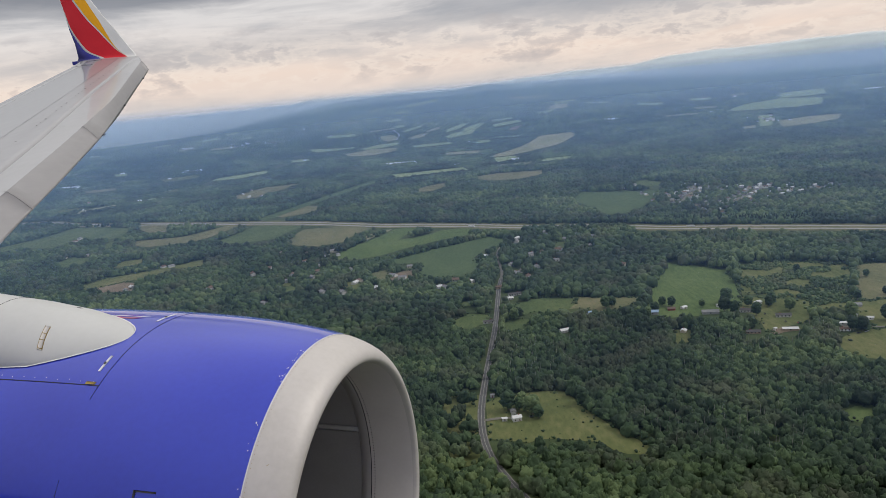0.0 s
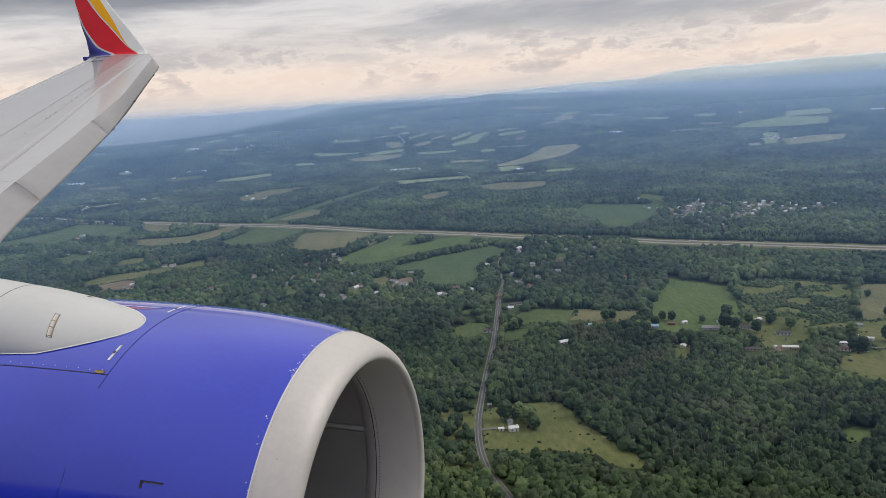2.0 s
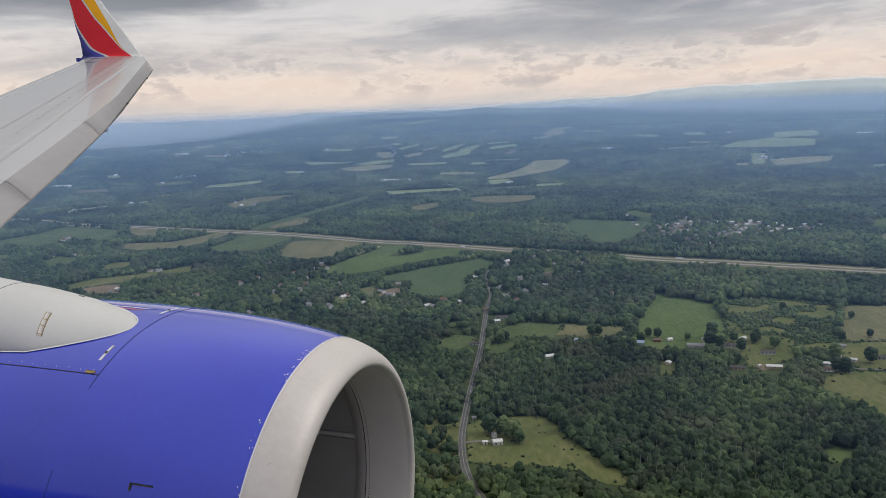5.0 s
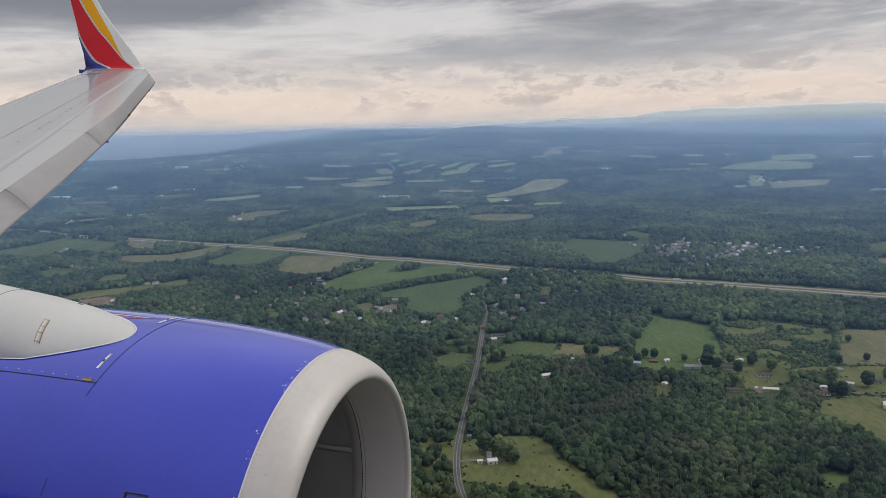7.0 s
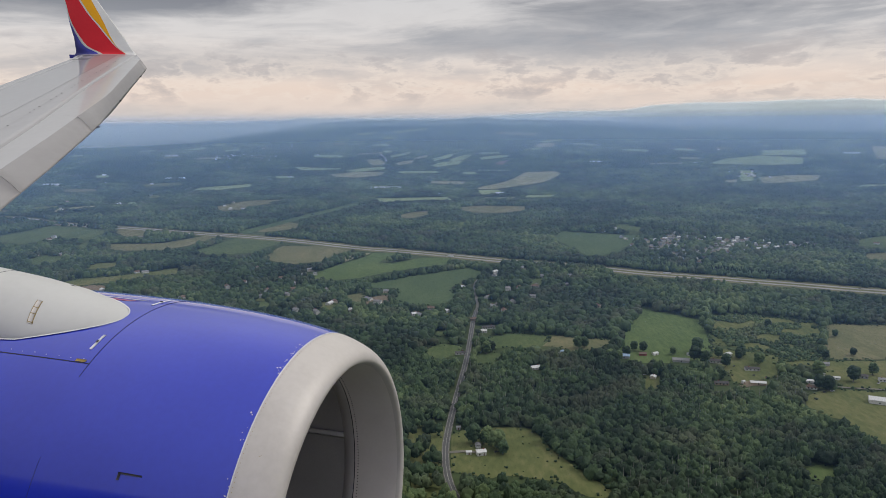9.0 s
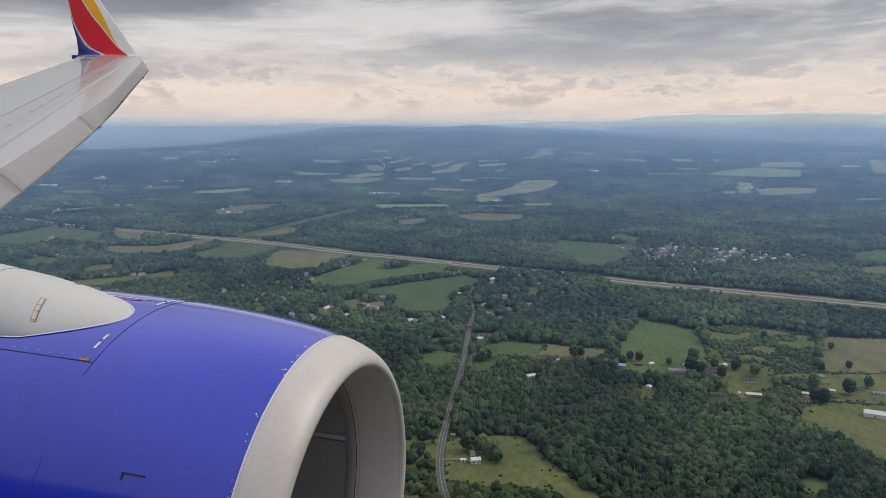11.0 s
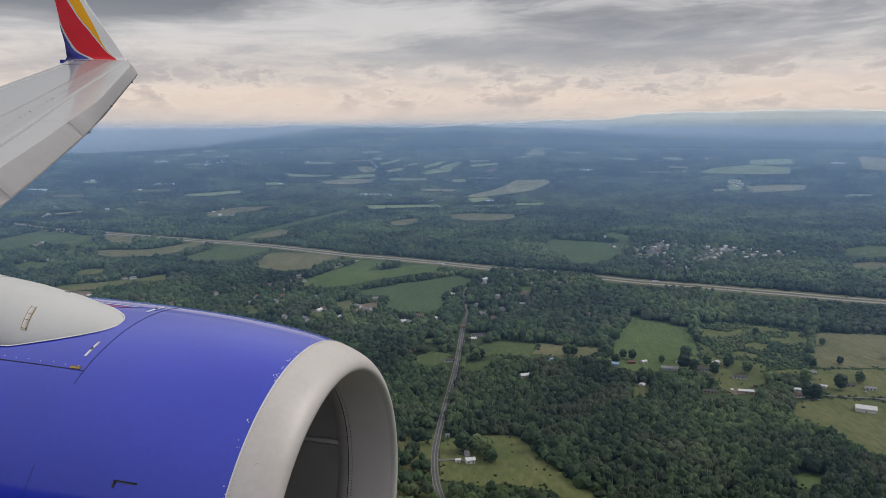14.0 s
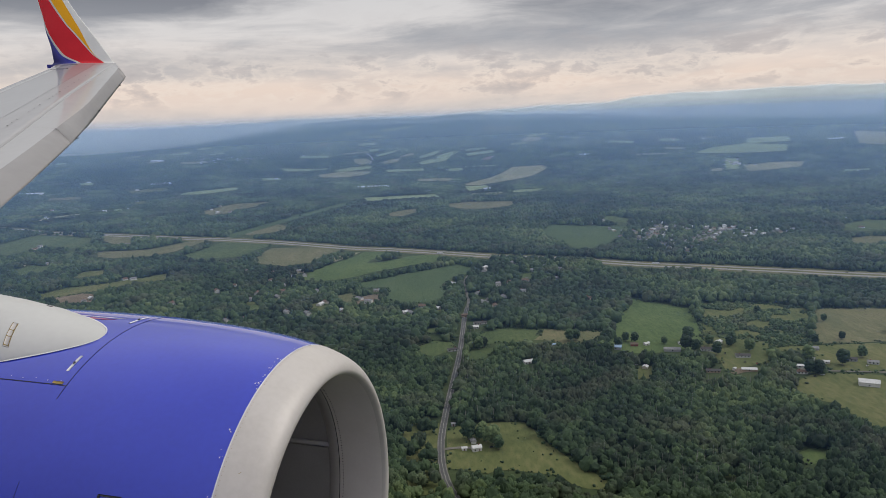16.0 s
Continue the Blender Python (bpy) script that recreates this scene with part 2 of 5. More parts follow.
FIELD = {
    "bright": ((0.052, 0.080, 0.031), (0.078, 0.112, 0.042), (0.112, 0.140, 0.056)),
    "green": ((0.048, 0.071, 0.031), (0.070, 0.096, 0.040), (0.104, 0.122, 0.054)),
    "dark": ((0.046, 0.070, 0.034), (0.064, 0.094, 0.044), (0.085, 0.112, 0.054)),
    "tan": ((0.080, 0.094, 0.048), (0.122, 0.122, 0.064), (0.180, 0.158, 0.090)),
    "rough": ((0.055, 0.074, 0.028), (0.098, 0.110, 0.044), (0.155, 0.145, 0.068)),
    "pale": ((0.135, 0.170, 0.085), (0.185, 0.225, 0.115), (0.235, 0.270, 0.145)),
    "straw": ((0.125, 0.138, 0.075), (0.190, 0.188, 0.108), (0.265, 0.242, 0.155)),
    "dirt": ((0.095, 0.088, 0.056), (0.150, 0.118, 0.085), (0.205, 0.165, 0.125)),
}
M_FIELD = {k: material(k + "_field_cover", v, 0.022, 0.20, 0.95, fine_mix=0.48, stretch=(1.0, 0.35, 1), spec=0.1, noise_detail=7) for k, v in FIELD.items()}
M_ASPHALT = material("grey_asphalt", ((0.060, 0.059, 0.060), (0.085, 0.084, 0.085)), 0.05, 1.5, 0.9)
M_CONCRETE = material("pale_concrete", ((0.20, 0.187, 0.172), (0.27, 0.25, 0.23)), 0.03, 0.8, 0.9)
M_GRAVEL = material("gravel_shoulder", ((0.09, 0.085, 0.068), (0.145, 0.135, 0.11)), 0.1, 2.0, 0.95)
M_LINE = material("road_paint", ((0.27, 0.255, 0.22), (0.36, 0.345, 0.30)), 0.3, 4, 0.8)
WALLS = {n: material(n + "_siding", (tuple(0.88 * c for c in v), v), 0.4, 4, 0.7) for n, v in
         {"white": (0.60, 0.59, 0.57), "cream": (0.55, 0.49, 0.38), "grey": (0.34, 0.34, 0.35), "red": (0.22, 0.05, 0.04), "tan": (0.40, 0.31, 0.22)}.items()}
ROOFS = {n: material(n + "_roofing", (tuple(0.8 * c for c in v), v), 0.5, 5, 0.8) for n, v in
         {"dark": (0.055, 0.05, 0.05), "grey": (0.20, 0.20, 0.205), "white": (0.56, 0.56, 0.56), "brown": (0.13, 0.085, 0.06), "blue": (0.26, 0.36, 0.50), "red": (0.24, 0.06, 0.045)}.items()}
M_PANE = material("dark_window_glass", ((0.02, 0.022, 0.025), (0.03, 0.032, 0.035)), 1, 5, 0.08)
M_DOOR = material("painted_door", ((0.10, 0.05, 0.04), (0.14, 0.07, 0.05)), 1, 5, 0.5)
M_TYRE = material("black_rubber", ((0.015, 0.015, 0.015), (0.022, 0.022, 0.022)), 2, 9, 0.85)
CARS = {n: material(n + "_car_paint", (v, tuple(1.1 * c for c in v)), 1, 6, 0.3, coat=0.5) for n, v in {"white": (0.62, 0.62, 0.62), "dark": (0.04, 0.045, 0.05), "red": (0.30, 0.03, 0.03)}.items()}


def haze_material(colour):
    """Thin mist: lets most light through and scatters a little, fading out upward."""
    m = bpy.data.materials.new("thin_mist")
    m.use_nodes = True
    t = m.node_tree
    t.nodes.clear()
    out, mix = t.nodes.new("ShaderNodeOutputMaterial"), t.nodes.new("ShaderNodeMixShader")
    clear, both = t.nodes.new("ShaderNodeBsdfTransparent"), t.nodes.new("ShaderNodeAddShader")
    d, tl = t.nodes.new("ShaderNodeBsdfDiffuse"), t.nodes.new("ShaderNodeBsdfTranslucent")
    for n in (d, tl):
        n.inputs["Color"].default_value = colour
    t.links.new(d.outputs[0], both.inputs[0])
    t.links.new(tl.outputs[0], both.inputs[1])
    a = t.nodes.new("ShaderNodeAttribute")
    a.attribute_name = "thickness"
    t.links.new(a.outputs["Fac"], mix.inputs[0])
    t.links.new(clear.outputs[0], mix.inputs[1])
    t.links.new(both.outputs[0], mix.inputs[2])
    t.links.new(mix.outputs[0], out.inputs["Surface"])
    return m


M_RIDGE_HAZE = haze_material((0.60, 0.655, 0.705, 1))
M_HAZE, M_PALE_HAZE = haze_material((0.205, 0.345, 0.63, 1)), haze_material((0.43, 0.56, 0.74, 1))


# ---- mesh helpers ----
def mesh_of(name, verts, faces, mats, smooth=True, index=None):
    me = bpy.data.meshes.new(name)
    me.from_pydata([tuple(map(float, v)) for v in verts], [], [tuple(map(int, f)) for f in faces])
    for m in (mats if isinstance(mats, (list, tuple)) else [mats]):
        me.materials.append(m)
    if index is not None:
        me.polygons.foreach_set("material_index", index)
    if smooth:
        me.polygons.foreach_set("use_smooth", [True] * len(me.polygons))
    me.update()
    return me


def tri_mesh(name, verts, tris, mat, smooth=True):
    """A large mesh from arrays of vertices (n, 3) and triangles (m, 3)."""
    me = bpy.data.meshes.new(name)
    nv, nf = len(verts), len(tris)
    me.vertices.add(nv)
    me.vertices.foreach_set("co", verts.astype(np.float32).ravel())
    me.loops.add(nf * 3)
    me.loops.foreach_set("vertex_index", tris.astype(np.int32).ravel())
    me.polygons.add(nf)
    me.polygons.foreach_set("loop_start", np.arange(0, nf * 3, 3, dtype=np.int32))
    me.polygons.foreach_set("use_smooth", np.full(nf, smooth))
    me.materials.append(mat)
    me.update(calc_edges=True)
    return me


def thing(name, m=None, label="", category="", group="", kind=""):
    ob = new(name)
    ob.empty_display_size = 0.2
    if m is not None:
        ob.matrix_world = m
    return tagged(ob, label, category, group, kind)


def part(name, me, parent, label="", at=None):
    ob = new(name, me)
    ob.parent = parent
    if at is not None:
        ob.matrix_basis = at
    return tagged(ob, label)


def box_data(x0, x1, y0, y1, z0, z1):
    v = [(x, y, z) for z in (z0, z1) for y in (y0, y1) for x in (x0, x1)]
    f = [(0, 2, 3, 1), (4, 5, 7, 6), (0, 1, 5, 4), (2, 6, 7, 3), (0, 4, 6, 2), (1, 3, 7, 5)]
    return v, f


def join_data(*items):
    v, f = [], []
    for vi, fi in items:
        n = len(v)
        v += list(vi)
        f += [tuple(n + i for i in q) for q in fi]
    return v, f


def grid_data(rows, closed=False):
    """Faces over a list of equally long rows of points."""
    n = len(rows[0])
    v = [p for r in rows for p in r]
    f = []
    for i in range(len(rows) - 1):
        for j in range(n if closed else n - 1):
            k = (j + 1) % n
            f.append((i * n + j, i * n + k, (i + 1) * n + k, (i + 1) * n + j))
    return v, f


# ---- the land ----
# bearings in degrees, and how high the edge of the plain and the ridges stand there over the eye's level, as slopes
HILL = ((-30.9, -24.0, -19.1, -16.3, -14.2, -12.1, -10.0, -8.7, -5.7, -0.1, 3.0, 5.2, 9.5, 13.6, 15.7, 19.7, 25.3, 31.0),
        (-0.036, -0.0358, -0.0317, -0.0256, -0.019, -0.0144, -0.0098, -0.0056, -0.0033, -0.0037, -0.0006, -0.0033, -0.0049, -0.0079, -0.0112, -0.0139, -0.0166, -0.0197))
MID_CREST = ((10.5, 12.0, 13.2, 14.2, 15.7, 19.6, 23.0, 24.3, 25.2, 28.6, 30.9), (-0.030, -0.0083, -0.0017, 0.0058, 0.0065, 0.0075, 0.008, 0.0140, 0.0150, 0.015, 0.014))
FAR_CREST = ((-30.8, -23.9, -19.4, -15.0, -12.1, -10.4, -3.5, 0.8, 3.0, 7.3, 9.4, 13.6, 16.5, 19.6, 22.6, 24.4, 28.6, 30.9),
             (-0.0062, -0.0055, -0.0053, -0.0034, -0.0026, 0.0007, -0.0008, -0.0017, 0.0001, 0.0040, 0.0060, 0.0062, 0.013, 0.0155, 0.0145, 0.0165, 0.0170, 0.0155))


def ground_z(x, y):
    """Level land, rising to hills with distance."""
    r = np.hypot(x, y)
    s = np.clip((r - 2600) / 2200, 0, None)
    far = np.clip((r - 3500) / 1300, 0, 1) ** 2
    return H * s ** 1.5 + r * np.interp(np.degrees(np.arctan2(x, y)), *HILL) * far


def polar_sheet(radii, angles):
    rows = []
    for r in radii:
        a = np.radians(angles)
        x, y = r * np.sin(a), r * np.cos(a)
        rows.append(list(zip(x, y, ground_z(x, y))))
    return grid_data(rows)


RADII = [1.0, 200, 400, 700, 1000, 1400, 1800, 2200, 2600] + list(range(2660, 4801, 60))
ground = new("ground", mesh_of("ground", *polar_sheet(RADII, np.arange(-180, 181, 1.5)), M_GROUND))
tagged(ground, "wide valley floor of rough grass and leaf litter", "ground", kind="structure")


def crest(d, table, wave):
    """A ridge's skyline by bearing, a little uneven."""
    return np.interp(d, *table) + 0.0004 * np.sin(d * 1.9 + wave) + 0.00025 * np.sin(d * 5.3 + 2 * wave)


def ridge(table, r, wave, label):
    d = np.arange(-60, 60.1, 0.4)
    a, top = np.radians(d), crest(d, table, wave)
    rows = []
    for k in range(9):
        q = k / 8
        rr = r + 34 * q
        slope = -0.07 + (top + 0.07) * q ** 0.8 + (0.0012 * np.sin(d * 2.1 + 5 * q) * (q < 1))
        rows.append(list(zip(rr * np.sin(a), rr * np.cos(a), H + rr * slope)))
    rows.append([(x * 1.004, y * 1.004, z - 60) for x, y, z in rows[-1]])
    ob = new("distant_ridge", mesh_of("distant_ridge", *grid_data(rows), M_WOODS))
    tagged(ob, label, "hills", kind="structure")


ridge(MID_CREST, 4826, 1.0, "long wooded ridge with a steep shoulder")
ridge(FAR_CREST, 4890, 2.6, "pale hazy ridge on the horizon")

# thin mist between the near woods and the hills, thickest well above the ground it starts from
# distance haze put in as tinted see-through cylinders round the eye
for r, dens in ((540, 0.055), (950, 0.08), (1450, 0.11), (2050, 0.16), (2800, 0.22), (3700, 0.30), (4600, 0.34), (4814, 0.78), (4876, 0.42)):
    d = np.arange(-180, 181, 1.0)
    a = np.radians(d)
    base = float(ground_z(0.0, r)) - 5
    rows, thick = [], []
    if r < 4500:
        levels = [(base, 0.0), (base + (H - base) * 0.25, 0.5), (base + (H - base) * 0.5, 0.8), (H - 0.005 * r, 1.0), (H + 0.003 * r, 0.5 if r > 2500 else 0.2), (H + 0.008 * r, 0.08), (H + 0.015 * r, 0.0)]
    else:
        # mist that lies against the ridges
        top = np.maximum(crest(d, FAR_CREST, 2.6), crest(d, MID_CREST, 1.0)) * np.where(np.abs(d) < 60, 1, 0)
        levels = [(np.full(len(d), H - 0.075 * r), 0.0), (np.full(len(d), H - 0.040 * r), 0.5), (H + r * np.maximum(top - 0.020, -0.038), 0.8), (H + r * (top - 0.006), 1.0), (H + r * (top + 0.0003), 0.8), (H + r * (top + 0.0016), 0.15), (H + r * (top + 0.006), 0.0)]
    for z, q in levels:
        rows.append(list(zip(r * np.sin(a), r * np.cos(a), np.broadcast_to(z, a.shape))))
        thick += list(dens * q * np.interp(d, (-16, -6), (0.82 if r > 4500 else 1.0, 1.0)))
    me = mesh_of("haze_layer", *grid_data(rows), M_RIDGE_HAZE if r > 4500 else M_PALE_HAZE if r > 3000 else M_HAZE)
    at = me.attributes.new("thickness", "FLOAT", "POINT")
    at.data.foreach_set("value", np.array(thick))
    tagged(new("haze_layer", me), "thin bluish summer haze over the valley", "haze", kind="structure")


def sheet(name, pts, mat, lift=0.35, step=40.0, label="", category="", kind="structure", wobble=3.0):
    """A patch of land cover with a slightly uneven rim, laid on the ground."""
    rim = []
    rnd = random.Random(name + str(pts[0]))
    n = len(pts)
    for i in range(n):
        (x0, y0), (x1, y1) = pts[i], pts[(i + 1) % n]
        m = max(2, int(math.hypot(x1 - x0, y1 - y0) / step) + 1)
        for k in range(m):
            t = k / m
            w = 0 if k == 0 else wobble
            rim.append((x0 + (x1 - x0) * t + rnd.uniform(-w, w), y0 + (y1 - y0) * t + rnd.uniform(-w, w)))
    bm = bmesh.new()
    vs = [bm.verts.new((x, y, 0)) for x, y in rim]
    bm.faces.new(vs)
    bmesh.ops.triangulate(bm, faces=bm.faces[:])
    big = max(math.hypot(x, y) for x, y in rim)
    if big > 2550:
        bmesh.ops.subdivide_edges(bm, edges=bm.edges[:], cuts=3, use_grid_fill=True)
        lift = lift * 3
    for v in bm.verts:
        v.co.z = float(ground_z(v.co.x, v.co.y)) + lift
    bmesh.ops.recalc_face_normals(bm, faces=bm.faces[:])
    if sum(f.normal.z for f in bm.faces) < 0:
        bmesh.ops.reverse_faces(bm, faces=bm.faces[:])
    me = bpy.data.meshes.new(name)
    bm.to_mesh(me)
    bm.free()
    me.materials.append(mat)
    return tagged(new(name, me), label, category, kind=kind)


FIELDS = []


def field(name, kind, *pts):
    # far fields past y 2700 take paler colours, to show through the haze
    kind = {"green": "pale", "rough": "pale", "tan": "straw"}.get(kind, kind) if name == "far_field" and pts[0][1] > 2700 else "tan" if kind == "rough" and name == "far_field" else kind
    FIELDS.append((name, kind, list(pts)))


# round the near farm and the road
field("meadow", "rough", (10, 659), (23, 673), (51, 676), (87, 674), (94, 656), (100, 632), (116, 593), (137, 555), (141, 535), (118, 541), (103, 562), (79, 572), (53, 578), (43, 573), (8, 586))
field("hay_field", "green", (62, 969), (95, 997), (157, 983), (135, 933), (111, 924), (89, 930), (59, 919))
field("crop_field", "tan", (157, 981), (205, 968), (240, 954), (224, 932), (198, 916), (171, 908), (159, 927), (135, 933))
field("hay_field", "bright", (318, 1124), (346, 1099), (386, 1052), (376, 993), (363, 936), (335, 872), (298, 861), (239, 863), (226, 890), (253, 977))
field("hay_field", "green", (475, 1063), (521, 1061), (521, 1024), (481, 1020))
field("brush", "rough", (411, 1082), (475, 1073), (551, 1029), (538, 987), (462, 847), (420, 848), (429, 887), (388, 921), (363, 934))
field("lawn", "rough", (356, 917), (377, 911), (427, 882), (394, 808), (334, 788), (341, 821), (336, 870))
field("yard", "rough", (240, 817), (260, 810), (245, 775), (221, 771))
field("yard", "dirt", (340, 789), (370, 796), (367, 781), (339, 775))
field("pasture", "tan", (560, 1023), (635, 1014), (696, 994), (601, 863), (545, 865), (485, 867), (499, 911))
field("pasture", "rough", (473, 863), (543, 860), (599, 858), (539, 769), (484, 762), (447, 772), (452, 817))
field("pasture", "rough", (378, 722), (403, 753), (433, 769), (481, 757), (528, 742), (444, 617), (404, 628), (403, 652), (400, 685), (386, 701))
field("clearing", "bright", (305, 578), (326, 590), (342, 588), (339, 572), (313, 561), (300, 566))
field("clearing", "bright", (233, 558), (254, 564), (259, 554), (238, 547))
field("lawn", "green", (-22, 932), (3, 948), (30, 937), (26, 902), (3, 885), (-18, 894))
field("lawn", "green", (-13, 1007), (12, 1014), (16, 992), (-5, 982))
field("lawn", "green", (46, 903), (59, 914), (86, 904), (65, 867), (43, 860))
field("scrub", "rough", (-29, 680), (-7, 700), (4, 679), (-1, 596), (0, 547), (-22, 539), (-32, 608))
# between the highway and the village
field("crop_field", "dark", (-149, 1303), (-49, 1385), (58, 1455), (86, 1414), (75, 1358), (43, 1340), (21, 1272), (32, 1209), (4, 1160), (-37, 1155), (-81, 1191), (-71, 1247), (-81, 1282), (-106, 1274), (-127, 1289))
field("crop_field", "dirt", (-127, 1209), (-93, 1231), (-77, 1206), (-89, 1172), (-116, 1162), (-129, 1185))
field("lawn", "tan", (-168, 1227), (-130, 1250), (-125, 1185), (-136, 1174))
field("hay_field", "bright", (-255, 1366), (-238, 1438), (-205, 1512), (-167, 1579), (-149, 1632), (-82, 1635), (-116, 1563), (-130, 1507), (-100, 1511), (-42, 1564), (19, 1567), (29, 1534), (18, 1492), (-51, 1455), (-106, 1415), (-156, 1366), (-198, 1353))
field("crop_field", "tan", (-376, 1737), (-304, 1732), (-200, 1679), (-234, 1617), (-253, 1533), (-303, 1512), (-350, 1539), (-384, 1580), (-384, 1662))
field("crop_field", "straw", (-214, 1562), (-179, 1634), (-154, 1633), (-179, 1580), (-200, 1530))
field("hay_field", "green", (-524, 1866), (-401, 1804), (-387, 1770), (-411, 1724), (-427, 1651), (-493, 1634), (-577, 1653), (-560, 1727), (-538, 1814))
field("crop_field", "tan", (-820, 1793), (-693, 1792), (-645, 1857), (-608, 1928), (-565, 1934), (-585, 1853), (-610, 1754), (-646, 1702), (-736, 1693), (-784, 1719))
field("hay_field", "green", (-1231, 1864), (-1184, 1934), (-1151, 2009), (-1133, 2126), (-1053, 2097), (-921, 2022), (-896, 1931), (-907, 1858), (-1007, 1911), (-1018, 1849), (-1034, 1799), (-1134, 1849), (-1186, 1794))
field("crop_field", "tan", (-918, 2032), (-865, 2039), (-795, 1982), (-776, 1903), (-826, 1907))
field("lawn", "green", (-890, 1749), (-886, 1814), (-830, 1785), (-857, 1724))
field("lawn", "green", (-915, 1574), (-897, 1646), (-826, 1608), (-826, 1569), (-862, 1534))
field("lawn", "rough", (-745, 1491), (-731, 1550), (-687, 1547), (-674, 1504), (-715, 1478))
field("pasture", "rough", (-734, 1316), (-697, 1391), (-648, 1403), (-613, 1428), (-561, 1469), (-533, 1490), (-521, 1422), (-578, 1394), (-614, 1352), (-664, 1321), (-688, 1287))
field("crop_field", "dirt", (-687, 1304), (-643, 1334), (-605, 1318), (-595, 1261), (-639, 1250))
field("pasture", "rough", (-573, 1235), (-489, 1247), (-470, 1226), (-548, 1210))
field("lawn", "green", (-322, 1172), (-294, 1193), (-261, 1173), (-287, 1145))
field("lawn", "rough", (-213, 1163), (-184, 1188), (-159, 1157), (-176, 1133))
field("lawn", "green", (164, 1333), (193, 1351), (192, 1294), (161, 1269))
# beyond the highway
field("crop_field", "dark", (327, 1933), (373, 1900), (447, 1866), (514, 1842), (459, 1718), (400, 1610), (359, 1571), (324, 1580), (311, 1667), (284, 1806))
field("hay_field", "green", (472, 2026), (529, 2043), (560, 1955), (529, 1897), (482, 1951))
field("lawn", "green", (997, 1728), (1104, 1797), (1178, 1756), (1118, 1663), (1006, 1633), (971, 1658))
field("lawn", "tan", (918, 1555), (969, 1572), (1046, 1553), (1005, 1491), (894, 1492))
field("far_field", "tan", (503, 1268), (543, 1257), (542, 1232), (504, 1234))
field("far_field", "dark", (-545, 1972), (-456, 2224), (-294, 2651), (-268, 2592), (-395, 2271), (-489, 1998), (-514, 1911))
field("far_field", "tan", (-521, 2001), (-441, 2149), (-390, 2098), (-412, 2002), (-480, 1957))
field("far_field", "rough", (-786, 2521), (-739, 2623), (-694, 2686), (-553, 2712), (-579, 2635), (-662, 2558), (-673, 2454), (-723, 2428))
field("far_field", "rough", (-974, 2877), (-960, 2939), (-781, 3040), (-758, 2992), (-862, 2911))
field("far_field", "green", (-239, 2730), (36, 2752), (48, 2683), (-88, 2638), (-212, 2646))
field("far_field", "tan", (61, 2475), (150, 2515), (303, 2483), (280, 2376), (210, 2311), (121, 2333), (78, 2396))
field("far_field", "tan", (-130, 2273), (-88, 2353), (-25, 2391), (-33, 2292), (-75, 2216), (-118, 2220))
field("far_field", "tan", (130, 2927), (279, 3081), (337, 3179), (387, 3292), (528, 3298), (546, 3228), (443, 3060), (316, 2973), (220, 2918))
field("far_field", "green", (151, 2899), (241, 2903), (248, 2825), (167, 2793))
field("marsh", "green", (681, 3365), (1047, 3253), (1239, 3105), (1150, 2964), (913, 2973), (756, 3084), (628, 3161))
field("far_field", "straw", (1306, 2981), (1426, 2993), (1543, 2951), (1486, 2860), (1361, 2852), (1274, 2854))
field("far_field", "rough", (1296, 3153), (1347, 3123), (1255, 2909), (1209, 2922))
field("far_field", "tan", (1157, 2962), (1210, 2960), (1188, 2903), (1143, 2916))
field("far_field", "green", (1222, 3324), (1334, 3417), (1515, 3443), (1656, 3326), (1592, 3194), (1477, 3210), (1308, 3283))
field("far_field", "rough", (1572, 3569), (1755, 3531), (1716, 3395), (1549, 3430), (1523, 3456))
field("far_field", "tan", (2055, 3490), (2102, 3488), (2149, 3383), (1972, 3096), (1913, 3199))
field("far_field", "tan", (1132, 3525), (1237, 3478), (1235, 3419), (1139, 3463))
# on the slopes
field("far_field", "straw", (-491, 3273), (-366, 3341), (-237, 3327), (-258, 3261), (-353, 3209), (-453, 3221))
field("far_field", "green", (-445, 3353), (-350, 3435), (-246, 3462), (-254, 3394), (-366, 3341))
field("far_field", "tan", (-356, 3643), (-280, 3644), (-257, 3545), (-301, 3490), (-340, 3559))
field("far_field", "straw", (-222, 3516), (-172, 3599), (-112, 3625), (-129, 3542), (-189, 3502))
field("far_field", "straw", (-133, 3669), (-49, 3768), (-57, 3695), (-118, 3640))
field("far_field", "green", (-263, 3716), (-139, 3847), (-145, 3787), (-232, 3686))
field("far_field", "green", (-34, 3650), (52, 3776), (105, 3801), (50, 3674), (-20, 3593))
field("far_field", "green", (58, 3644), (138, 3753), (184, 3748), (119, 3611), (57, 3573))
field("far_field", "rough", (-46, 3482), (21, 3576), (121, 3596), (102, 3514), (-6, 3453))
field("far_field", "green", (192, 3675), (338, 3733), (368, 3685), (216, 3616))
field("far_field", "dirt", (263, 3498), (295, 3564), (344, 3587), (304, 3480))
field("far_field", "straw", (501, 3939), (565, 4026), (640, 4014), (619, 3920), (533, 3903))
field("far_field", "green", (550, 4078), (704, 4121), (686, 4072), (565, 4026))
field("far_field", "rough", (406, 3984), (500, 4003), (496, 3972), (412, 3952))
field("far_field", "green", (439, 3870), (547, 3900), (544, 3854), (449, 3823))
field("far_field", "green", (-586, 4343), (-472, 4370), (-309, 4424), (-339, 4370), (-434, 4315))
field("far_field", "rough", (-308, 4406), (-143, 4514), (-47, 4567), (-67, 4493), (-239, 4371))
